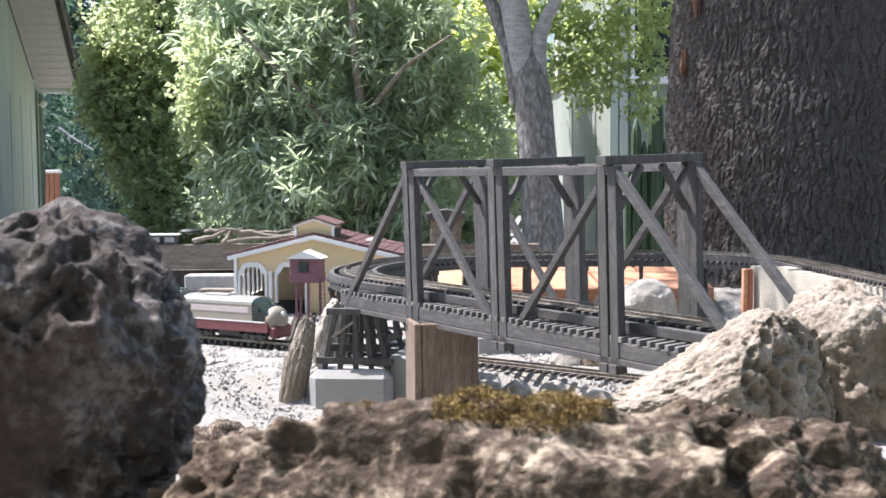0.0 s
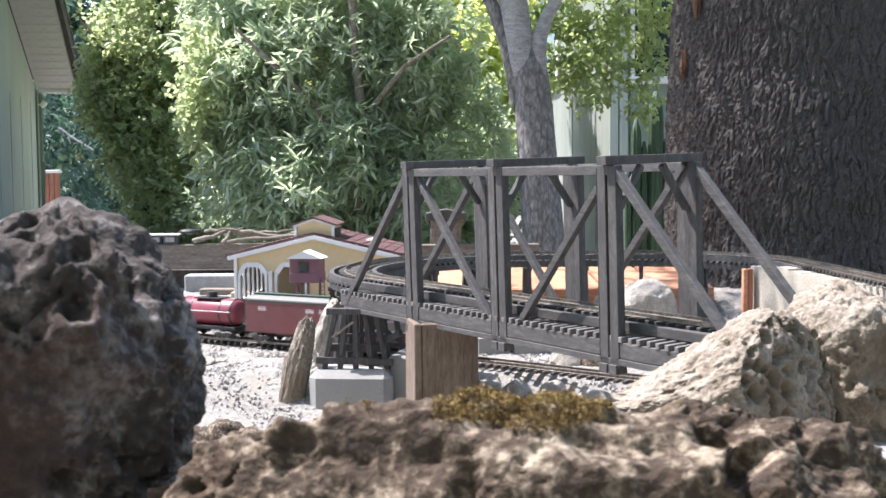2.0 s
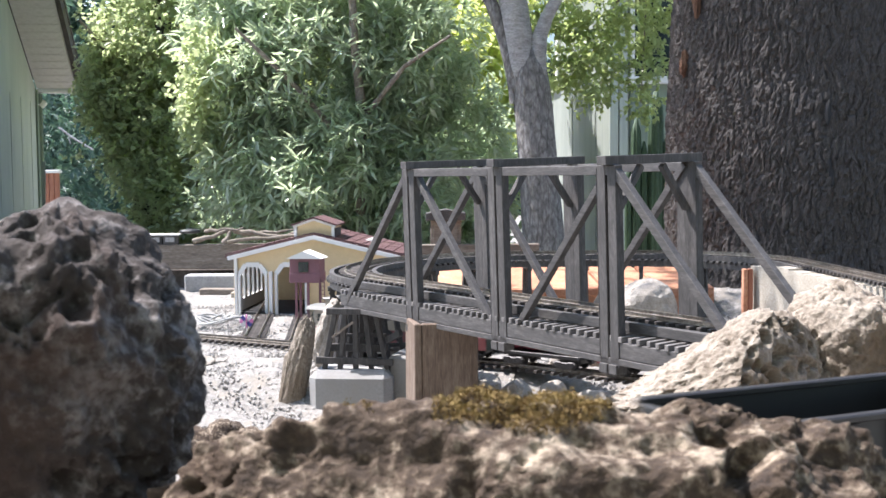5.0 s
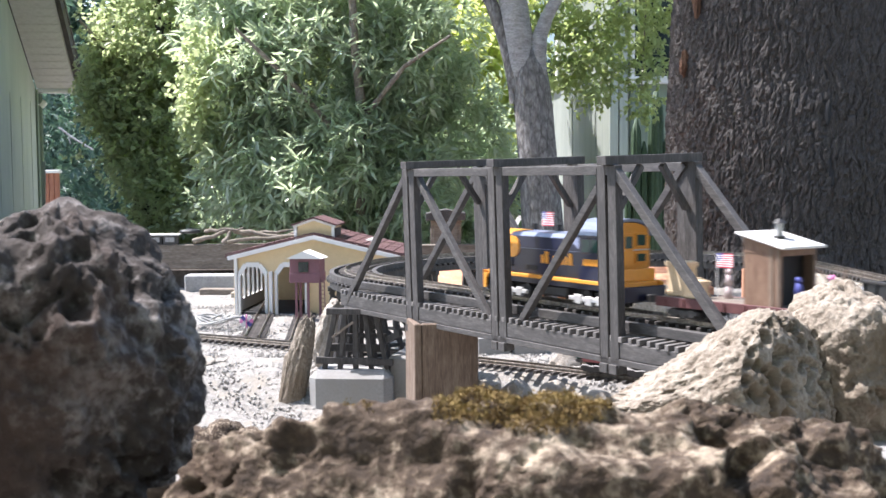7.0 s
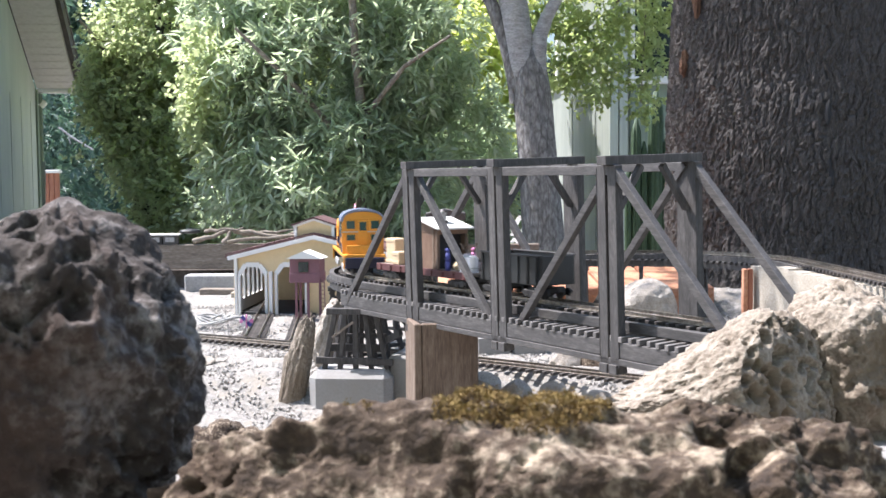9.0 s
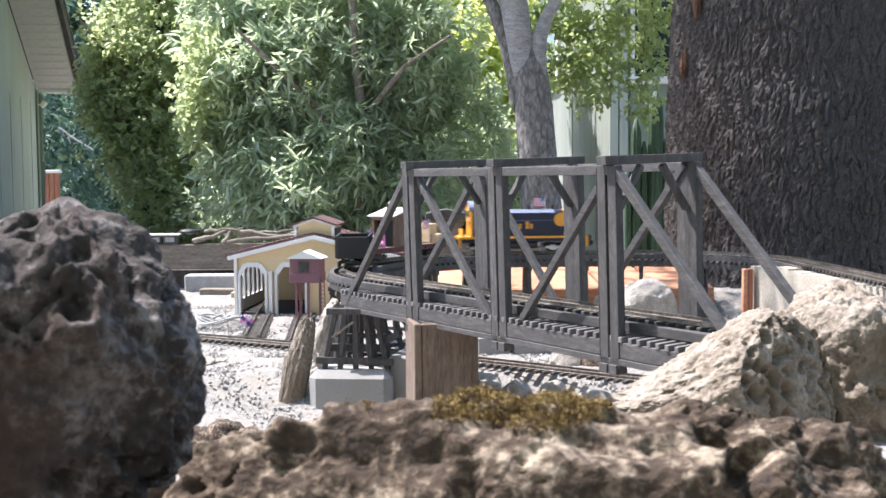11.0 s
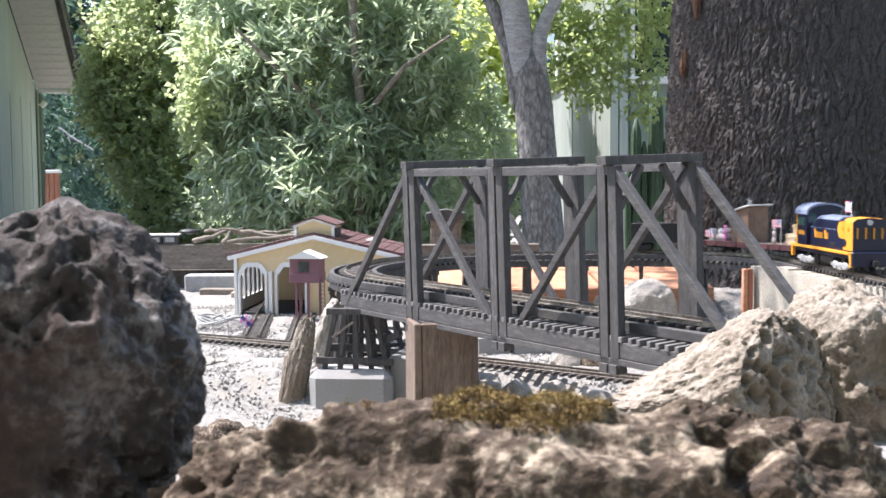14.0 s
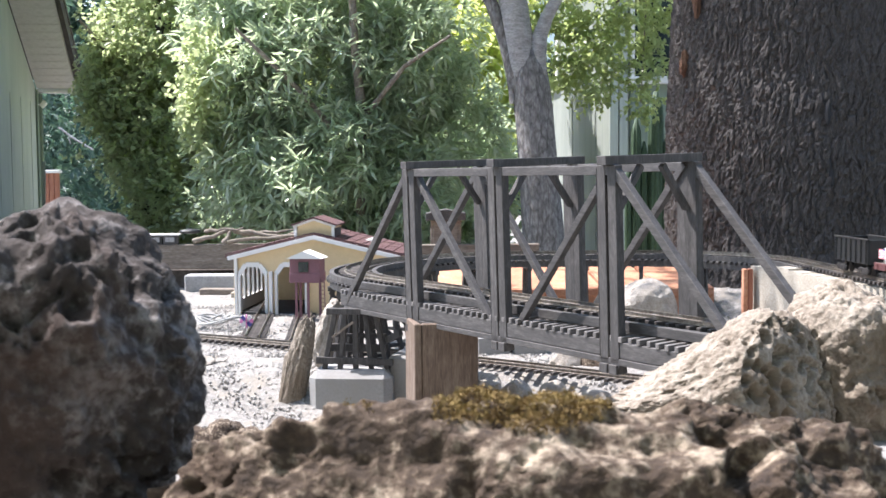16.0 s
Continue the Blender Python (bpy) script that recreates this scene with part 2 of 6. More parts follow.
def beam(bm, a, b, w, h, bevel=0.0, up=(0, 0, 1)):
    """A squared timber from a to b: w wide, h high."""
    a, b = Vector(a), Vector(b)
    x = (b - a).normalized()
    y = Vector(up).cross(x)
    if y.length < 1e-4:
        y = Vector((0, 1, 0)).cross(x)
    y.normalize()
    z = x.cross(y)
    m = Matrix((x, y, z)).transposed().to_4x4()
    m.translation = a
    return box(bm, (0, -w / 2, -h / 2), ((b - a).length, w / 2, h / 2), bevel, m)


def beamed(a, b, w, h, bevel=0.0, up=(0, 0, 1)):
    return beam(bmesh.new(), a, b, w, h, bevel, up)


def rod(bm, a, b, r, r2=None, seg=10):
    a, b = Vector(a), Vector(b)
    q = (b - a).to_track_quat("Z", "Y").to_matrix().to_4x4()
    bmesh.ops.create_cone(bm, cap_ends=True, segments=seg, radius1=r, radius2=r if r2 is None else r2, depth=(b - a).length,
                          matrix=Matrix.Translation((a + b) / 2) @ q)
    return bm


def rodded(a, b, r, r2=None, seg=10):
    return rod(bmesh.new(), a, b, r, r2, seg)


def prism(outline, depth, m=None, bevel=0.0):
    """An outline in x, z drawn out along y by depth."""
    bm = bmesh.new()
    f = bm.faces.new([bm.verts.new((x, 0, z)) for x, z in outline])
    g = bmesh.ops.extrude_face_region(bm, geom=[f])
    bmesh.ops.translate(bm, vec=(0, depth, 0), verts=[v for v in g["geom"] if isinstance(v, bmesh.types.BMVert)])
    bmesh.ops.recalc_face_normals(bm, faces=bm.faces)
    if bevel:
        bmesh.ops.bevel(bm, geom=bm.edges[:], offset=bevel, segments=1, affect="EDGES")
    if m is not None:
        bmesh.ops.transform(bm, matrix=m, verts=bm.verts)
    return bm


def sheet(name, verts, faces, mat, parent=None, smooth=False):
    me = bpy.data.meshes.new(name)
    me.from_pydata(verts, [], faces)
    if smooth:
        me.polygons.foreach_set("use_smooth", [True] * len(me.polygons))
    me.materials.append(M[mat])
    ob = new(name, me)
    if parent:
        ob.parent = parent
    return ob


# ---- the railway lines ----
def path_of(start, heading, legs):
    """Points every 5 mm along straight ('s', length) and curved ('c', radius, turn in degrees) legs: x, y, heading, distance."""
    x, y, a, s, out = *start, radians(heading), 0.0, []
    for leg in legs:
        length = leg[1] if leg[0] == "s" else abs(radians(leg[2])) * leg[1]
        n = max(2, round(length / 0.005))
        bend = 0 if leg[0] == "s" else radians(leg[2]) / n
        for _ in range(n):
            out.append((x, y, a, s))
            step = length / n
            x, y = x + step * math.cos(a + bend / 2), y + step * math.sin(a + bend / 2)
            a, s = a + bend, s + step
    out.append((x, y, a, s))
    return np.array(out)


BRIDGE_YAW = 33.09
HIGH = path_of((-3.0776, 0.631), 0, [("s", 3.1323), ("c", 0.407, 60), ("s", 0.4312), ("c", 0.6, 123.09 - 60), ("s", 1.4203), ("c", 0.6, -123.09),
                                  ("s", 0.27), ("c", 0.5, -88), ("s", 3.2)])
LOW = path_of((-3.9, 4.4), -8, [("s", 1.6), ("c", 4.0, -22), ("s", 0.9), ("c", 2.5, -8), ("s", 3.5)])


def on_line(line, s, z_of):
    x, y, a = (float(np.interp(s, line[:, 3], line[:, k])) for k in (0, 1, 2))
    return x, y, z_of(s), a


def high_z(s):
    return float(np.interp(s, [0, 3.3, 4.81, 6.16, 8.36, 12], [-0.229, -0.231, -0.264, -0.265, -0.264, -0.27]))


def low_z(s):
    return -0.504


def track(name, line, z_of, s0, s1, label, gauge=0.045, tie_gap=0.0265):
    """One line of model track: two rails with head and foot, and every sleeper."""
    top = thing(name, Matrix(), label, "railway track")
    for side in (-1, 1):
        profile = [(-0.0032, -0.0085), (0.0032, -0.0085), (0.0032, -0.0072), (0.0008, -0.0062), (0.0008, -0.0026), (0.0016, -0.0018), (0.0016, 0), (-0.0016, 0), (-0.0016, -0.0018),
                   (-0.0008, -0.0026), (-0.0008, -0.0062), (-0.0032, -0.0072)]
        verts, faces, k = [], [], len(profile)
        n = int((s1 - s0) / 0.02)
        for i in range(n + 1):
            x, y, z, a = on_line(line, s0 + (s1 - s0) * i / n, z_of)
            for px, pz in profile:
                o = side * gauge / 2 + px
                verts.append((x - math.sin(a) * o, y + math.cos(a) * o, z + pz))
        for i in range(n):
            for j in range(k):
                faces.append((i * k + j, i * k + (j + 1) % k, (i + 1) * k + (j + 1) % k, (i + 1) * k + j))
        sheet("rail", verts, faces, "rail", top)
    tie = bmesh.new()
    box(tie, (-0.0055, -0.041, -0.017), (0.0055, 0.041, -0.0085), 0.001)
    first = part("sleeper", tie, "tie", top)
    count = int((s1 - s0) / tie_gap)
    rng = random.Random(name)
    for i in range(count):
        x, y, z, a = on_line(line, s0 + (i + 0.5) * tie_gap, z_of)
        ob = first if i == 0 else first.copy()
        if i:
            scene.collection.objects.link(ob)
        ob.matrix_basis = Matrix.Translation((x, y, z)) @ Matrix.Rotation(a + rng.uniform(-0.03, 0.03), 4, "Z")
    return top


# ---- ground ----
def ground_z(x, y):
    """Terrace under the near line, a dip beyond it, and the flat yard behind."""
    z = float(np.interp(y, [-6, 0.2, 0.44, 0.52, 0.98, 1.5, 2.0, 2.7, 2.86, 3.02, 5.5, 9, 14, 40], [-0.30, -0.29, -0.28, -0.243, -0.25, -0.56, -0.64, -0.625, -0.60, -0.53, -0.515, -0.7, -1.2, -1.5]))
    t = min(1, max(0, (x - 0.22) / 0.14)) * min(1, max(0, (2.15 - y) / 0.3))
    z = z * (1 - t) + max(z, -0.31) * t
    # the bed of the back curve rises at the tree's foot
    r = math.hypot((x - 1.62) / 0.9, (y - 4.8) / 0.85)
    z += 0.21 * max(0, 1 - r) ** 0.6 if r < 1 else 0
    # a low gravel bank inside the near curve
    z += 0.03 * math.exp(-((x - 0.40) / 0.05) ** 2 - ((y - 1.02) / 0.05) ** 2)
    return z


def make_ground():
    xs = np.concatenate([np.linspace(-60, -3, 20), np.linspace(-2.9, 2.9, 190), np.linspace(3, 60, 20)])
    ys = np.concatenate([np.linspace(-40, -0.4, 12), np.linspace(-0.3, 5.6, 230), np.linspace(5.8, 90, 40)])
    verts = []
    for y in ys:
        for x in xs:
            w = 0.012 if (abs(x) < 3 and 0 < y < 5.6) else 0.0
            near_low = abs(float(np.interp(x, LOW[:, 0], LOW[:, 1])) - y) < 0.09
            h = ground_z(x, y) + (0 if near_low else w * noise.fractal(Vector((x * 9, y * 9, 3)), 0.8, 2.0, 4) + 0.3 * w * noise.noise(Vector((x * 70, y * 70, 1))))
            verts.append((x, y, h))
    nx = len(xs)
    faces = [(j * nx + i, j * nx + i + 1, (j + 1) * nx + i + 1, (j + 1) * nx + i) for j in range(len(ys) - 1) for i in range(nx - 1)]
    g = sheet("ground", verts, faces, "gravel", smooth=True)
    tagged(g, "pale grey gravel yard around the model railway", "ground", kind="structure")


make_ground()


def stone_mesh(seed, size, detail=3, rough=0.25, pits=0.0, pit_scale=9.0, facets=0.0, square=2.0):
    """A rough stone: a ball pushed about by noise, cut by facets and eaten by pits."""
    bm = bmesh.new()
    bmesh.ops.create_icosphere(bm, subdivisions=detail, radius=1)
    off = Vector((seed * 7.3, seed * 3.1, seed * 5.7))
    even = sum(size) / 3
    rng = random.Random(seed)
    planes = [(Vector((rng.gauss(0, 1), rng.gauss(0, 1), rng.gauss(0, 1))).normalized(), rng.uniform(0.62, 0.9)) for _ in range(11)]
    for v in bm.verts:
        d = v.co.normalized()
        r = 1 + rough * noise.fractal(d * 1.4 + off, 0.9, 2.0, 3)
        if square != 2:
            r *= (d.x ** 2 + (abs(d.y) ** square + abs(d.z) ** square) ** (2 / square)) ** -0.5
        if facets:
            for n, h in planes:
                c = d.dot(n)
                if c > 0.05 and r * c > h:
                    r = r * (1 - facets) + facets * h / c
        r += rough * 0.22 * noise.fractal(d * 6 + off, 0.8, 2.1, 4)
        if pits:
            q = Vector((d.x * size[0], d.y * size[1], d.z * size[2])) / even
            warp = noise.noise_vector(q * 5 + off) * 0.10
            f = noise.voronoi((q + warp) * pit_scale + off)[0]
            depth = min(1, max(0, 0.46 - f[0]) / 0.30)
            gate = min(1, max(0.06, noise.noise(q * 2.6 + off * 2) * 2.6 + 0.42))
            f2 = noise.voronoi((q + warp) * pit_scale * 2.4 + off)[0]
            d2 = min(1, max(0, 0.42 - f2[0]) / 0.26)
            f3 = noise.voronoi((q + warp) * pit_scale * 5.5 + off)[0]
            d2 += 0.4 * min(1, max(0, 0.4 - f3[0]) / 0.25)
            r -= pits * (gate * depth ** 0.7 + 0.4 * d2 * gate)
            r += pits * 0.3 * noise.fractal(q * pit_scale * 0.9 + off, 0.75, 2.2, 5)
        v.co = Vector((d.x * r * size[0], d.y * r * size[1], d.z * r * size[2]))
    return bm


def stone(name, at, size, mat, label, seed, detail=3, rough=0.25, pits=0.0, pit_scale=9.0, facets=0.0, turn=0, group="", category="rock", square=2.0):
    ob = part(name, stone_mesh(seed, size, detail, rough, pits, pit_scale, facets, square), mat, smooth=not facets)
    ob.matrix_basis = pose(*at, 0, 0, turn)
    return tagged(ob, label, category, group)


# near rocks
rock_a = stone("rock", (-0.1615, 0.4165, -0.080), (0.0646, 0.051, 0.074), "tufa_shaded", "large pitted volcanic rock, its shade put into a dark colour", 3, 7, 0.2, 0.13, 4.6, square=2.5)
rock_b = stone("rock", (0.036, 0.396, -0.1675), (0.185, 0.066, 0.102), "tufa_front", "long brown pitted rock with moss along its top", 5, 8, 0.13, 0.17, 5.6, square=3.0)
for v in rock_b.data.vertices:                  # a steep front, and a top that falls away behind the crest
    u = v.co.y + 0.035
    if u > 0:
        v.co.z -= 0.55 * u * max(0.0, min(1.0, v.co.z / 0.05 + 0.5))
    if v.co.y < 0.02:                           # undercut below the crest
        v.co.y += 0.75 * max(0.0, min(0.05, 0.062 - v.co.z)) * min(1.0, (0.02 - v.co.y) / 0.04)
rock_c = stone("rock", (0.33, 1.27, -0.25), (0.138, 0.10, 0.100), "tufa", "pale pitted tufa boulder beside the bridge", 8, 7, 0.12, 0.075, 6.5, square=2.8)
for v in rock_c.data.vertices:                  # the top runs down in one long slope on the sunny side
    k = max(0.0, min(1.0, (0.035 - v.co.x) / 0.16))
    if v.co.z > -0.02:
        v.co.z = -0.02 + (v.co.z + 0.02) * (1 - 0.75 * k)
    cut = Vector((0.66, -0.70, 0.28)).normalized()
    over = cut.dot(v.co) - 0.062                # and breaks off in a steep face full of holes on the other
    if over > 0:
        v.co -= cut * over * 0.8
        hole = noise.voronoi(v.co * 48 + noise.noise_vector(v.co * 30) * 0.5)[0][0]
        small = noise.voronoi(v.co * 120)[0][0]
        v.co -= cut * min(1.0, over / 0.01) * (0.016 * min(1.0, max(0.0, 0.5 - hole) / 0.25) + 0.005 * min(1.0, max(0.0, 0.45 - small) / 0.25))
    else:
        v.co += v.co.normalized() * 0.004 * noise.fractal(v.co * 70, 0.6, 2.1, 4)
rock_d = stone("rock", (0.485, 1.36, -0.235), (0.080, 0.09, 0.100), "tufa", "pale porous tufa boulder behind a larger one", 12, 7, 0.14, 0.10, 6.0, square=3.0)

track("railway_track", HIGH, high_z, 0.35, 10.0, "brown model railway track running over the bridge and round the loop")
track("railway_track", LOW, low_z, 2.1, 6.3, "brown model railway track across the gravel yard")


# ---- the truss bridge: local x along it to the near end, y across to the far side ----
BRIDGE = Matrix.Translation((0.127, 2.383, -0.357)) @ Matrix.Rotation(radians(BRIDGE_YAW - 90), 4, "Z") @ Matrix.Rotation(radians(1.67), 4, "X")
STEP, SPAN, TALL = 0.35, 0.204, 0.39


def make_bridge():
    b = thing("truss_bridge", BRIDGE, "weathered grey wooden truss bridge carrying the model track", "bridge")
    for side in (0, 1):
        y = side * SPAN
        out = -1 if side == 0 else 1
        part("girder", beamed((-0.72, y, 0.034), (0.72, y, 0.034), 0.014, 0.03, 0.001), "beam_wood", b)
        part("kerb_timber", beamed((-0.72, y - out * 0.040, 0.0705), (0.72, y - out * 0.040, 0.0705), 0.013, 0.019, 0.001), "beam_wood", b)
        part("stringer", beamed((-0.72, SPAN / 2 + out * 0.024, 0.068), (0.72, SPAN / 2 + out * 0.024, 0.068), 0.012, 0.010), "beam_wood", b)
        part("top_chord", beamed((-0.36, y, 0.366), (0.36, y, 0.366), 0.016, 0.018, 0.001), "beam_wood", b)
        part("bottom_chord", beamed((-0.70, y + out * 0.004, 0.012), (0.70, y + out * 0.004, 0.012), 0.010, 0.012, 0.001), "beam_wood", b)
        for i in (-1, 0, 1):
            x = i * STEP
            for dx in (-0.0175, 0.0115):
                part("post", beamed((x + dx, y, 0.0), (x + dx, y, 0.375), 0.023, 0.018, 0.001, (0, 1, 0)), "grey_wood", b)
            part("post_rib", beamed((x - 0.003, y - out * 0.004, 0.0), (x - 0.003, y - out * 0.004, 0.372), 0.012, 0.0105, 0, (0, 1, 0)), "grey_wood", b)
            part("tie_rod", rodded((x - 0.030, y + out * 0.008, 0.01), (x - 0.030, y + out * 0.008, 0.37), 0.0013, seg=6), "black_metal", b)
            for dx in (-0.018, 0.008):
                part("shoe", boxed((x + dx - 0.010, y - 0.014, -0.012), (x + dx + 0.012, y + 0.014, 0.006), 0.001), "grey_wood", b)
        for s in (-1, 1):
            part("end_post", beamed((s * (STEP + 0.008), y, 0.372), (s * 2 * STEP, y, 0.02), 0.016, 0.016, 0.001), "beam_wood", b)
            part("diagonal_brace", beamed((s * (STEP - 0.004), y - out * 0.006, 0.372), (s * 0.02, y - out * 0.006, 0.012), 0.015, 0.0145, 0.001), "beam_wood", b)
    for i in (-1, 0, 1):
        x = i * STEP
        part("cross_beam", beamed((x, -0.022, 0.384), (x, SPAN + 0.022, 0.384), 0.026, 0.017, 0.001), "grey_wood", b)
        for s, y in ((1, 0), (-1, SPAN)):
            part("knee_brace", beamed((x, y + s * 0.012, 0.285), (x, y + s * 0.075, 0.372), 0.013, 0.012, 0.001), "grey_wood", b)
        part("floor_beam", beamed((x, -0.004, 0.02), (x, SPAN + 0.004, 0.02), 0.02, 0.02, 0.001), "grey_wood", b)
    tie = part("deck_tie", boxed((-0.0048, -0.0085, 0.0495), (0.0048, SPAN + 0.0085, 0.0600), 0.001), "deck_wood", b)
    rng = random.Random(2)
    n = 60
    for i in range(n):
        o = tie if i == 0 else tie.copy()
        if i:
            scene.collection.objects.link(o)
        o.matrix_basis = pose(-0.715 + 1.43 * i / (n - 1), rng.uniform(-0.002, 0.002), rng.uniform(-0.0008, 0.0008), 0, 0, rng.uniform(-0.6, 0.6))
    return b


bridge = make_bridge()


def at_bridge(x, y, z):
    return BRIDGE @ Vector((x, y, z))


# pier, abutments
pier = thing("bridge_pier", Matrix.Translation((-0.012, 2.60, -0.60)) @ Matrix.Rotation(radians(12), 4, "Z"), "rust-brown timber pier under the bridge", "pier")
part("front_board", boxed((-0.043, -0.012, 0), (0.092, 0.0, 0.262), 0.003), "brown_wood", pier)
part("corner_post", boxed((-0.060, -0.016, 0), (-0.0435, 0.014, 0.262), 0.002), "brown_wood", pier)
part("side_board", boxed((-0.055, 0.014, 0), (-0.043, 0.13, 0.262), 0.003), "brown_wood", pier)
part("side_board", boxed((0.080, 0.0, 0), (0.092, 0.13, 0.262), 0.003), "brown_wood", pier)
part("back_board", boxed((-0.043, 0.12, 0), (0.080, 0.13, 0.262), 0.003), "brown_wood", pier)
foot = thing("timber_offcut", pose(0.0, 2.48, -0.605, 0, 7, -12), "brown timber offcut lying at the pier", "timber")
part("plank", boxed((-0.05, -0.02, 0), (0.09, 0.02, 0.075), 0.004), "brown_wood", foot)
abut = part("abutment", boxed((-0.1, -0.16, -0.13), (0.12, 0.1, 0.0), 0.006), "concrete")
abut.matrix_basis = Matrix.Translation(at_bridge(0.62, 0.11, 0.0)) @ Matrix.Rotation(radians(BRIDGE_YAW - 90), 4, "Z")
tagged(abut, "grey concrete block under the bridge end", "abutment")

# concrete footing under the trestle
footing = tagged(part("concrete_footing", boxed((-0.108, -0.10, -0.17), (0.108, 0.10, 0.0), 0.02), "concrete"), "grey concrete footing with a smooth pale top", "footing")
footing.matrix_basis = pose(-0.232, 2.96, -0.495, 0, 0, -6)
side_block = tagged(part("concrete_block", boxed((-0.04, -0.09, -0.16), (0.03, 0.09, 0.0), 0.008), "concrete"), "rough grey concrete block behind the footing", "block")
side_block.matrix_basis = pose(-0.085, 2.98, -0.462, 0, 0, -14)


# ---- trestle under the loop ----
def make_trestle():
    t = thing("curved_trestle", Matrix(), "grey wooden trestle carrying the curved track", "trestle")
    # two stringers and a guard timber follow the curve
    for off in (-0.062, 0.062):
        for top, h, name in ((-0.017, 0.016, "guard_timber"), (-0.041, 0.020, "stringer")):
            prev = None
            for i in range(60):
                s = 6.082 + i * 0.042
                x, y, z, a = on_line(HIGH, s, high_z)
                p = Vector((x - math.sin(a) * off, y + math.cos(a) * off, z + top))
                if prev is not None:
                    part(name, beamed(prev, p + (p - prev) * 0.05, 0.013, h), "grey_wood", t)
                prev = p
    tie = part("deck_tie", boxed((-0.0065, -0.078, -0.033), (0.0065, 0.078, -0.0255), 0.001), "grey_wood", t)
    for i in range(92):
        x, y, z, a = on_line(HIGH, 6.092 + i * 0.027, high_z)
        o = tie if i == 0 else tie.copy()
        if i:
            scene.collection.objects.link(o)
        o.matrix_basis = Matrix.Translation((x, y, z)) @ Matrix.Rotation(a, 4, "Z")
    # bents
    for s in (6.12, 6.32, 6.52, 6.72, 6.92, 7.12, 7.32, 7.52, 7.72, 7.92):
        x, y, z, a = on_line(HIGH, s, high_z)
        c, across = Vector((x, y, 0)), Vector((-math.sin(a), math.cos(a), 0))
        base = max(ground_z(x, y), -0.495 if s < 6.25 else -9) - 0.005
        cap = z - 0.056
        part("cap_beam", beamed(c + across * -0.075 + Vector((0, 0, cap)), c + across * 0.075 + Vector((0, 0, cap)), 0.016, 0.014, 0.001), "grey_wood", t)
        for k in (-2, -1, 0, 1, 2):
            part("leg", beamed(c + across * (k * 0.030) + Vector((0, 0, cap - 0.006)), c + across * (k * 0.046) + Vector((0, 0, base)), 0.012, 0.012), "grey_wood", t)
        for zz, w in ((0.20, 0.105), (0.62, 0.085)):
            h = base + (cap - base) * zz
            part("sill", beamed(c + across * -w + Vector((0, 0, h)), c + across * w + Vector((0, 0, h)), 0.008, 0.010), "grey_wood", t)
        part("sway_brace", beamed(c + across * -0.085 + Vector((0, 0, base + (cap - base) * 0.25)), c + across * 0.07 + Vector((0, 0, cap - 0.01)), 0.006, 0.009), "grey_wood", t)
    return t


make_trestle()


def make_front_bent():
    """The framed bent on the footing, under the left end of the bridge."""
    b = thing("trestle_bent", pose(-0.232, 2.90, -0.497, 0, 0, -4), "dark grey wooden trestle bent standing on concrete", "trestle")
    for k in (-2, -1, 0, 1, 2):
        part("leg", beamed((k * 0.041 + 0.004, 0, 0), (k * 0.026 + 0.004, 0.0, 0.150), 0.013, 0.013, 0.001), "grey_wood", b)
        part("back_leg", beamed((k * 0.036 + 0.006, 0.09, 0), (k * 0.024 + 0.01, 0.07, 0.150), 0.012, 0.012, 0.001), "grey_wood", b)
    part("sill", beamed((-0.098, -0.009, 0.026), (0.102, -0.009, 0.020), 0.008, 0.018, 0.001), "grey_wood", b)
    part("sill", beamed((-0.075, 0.05, 0.05), (0.085, 0.05, 0.048), 0.01, 0.02, 0.001), "grey_wood", b)
    part("rail_beam", beamed((-0.06, 0.05, 0.082), (0.08, 0.05, 0.082), 0.008, 0.009), "grey_wood", b)
    part("cap_beam", beamed((-0.07, 0, 0.152), (0.085, 0, 0.150), 0.02, 0.016, 0.001), "grey_wood", b)
    part("sway_brace", beamed((-0.055, -0.012, 0.085), (0.0, -0.012, 0.125), 0.004, 0.006), "old_wood", b)
    part("sway_brace", beamed((0.085, 0.012, 0.075), (0.125, -0.03, 0.10), 0.012, 0.016), "grey_wood", b)
    part("corbel", beamed((0.05, 0.03, 0.10), (0.02, 0.03, 0.148), 0.014, 0.014), "grey_wood", b)


make_front_bent()


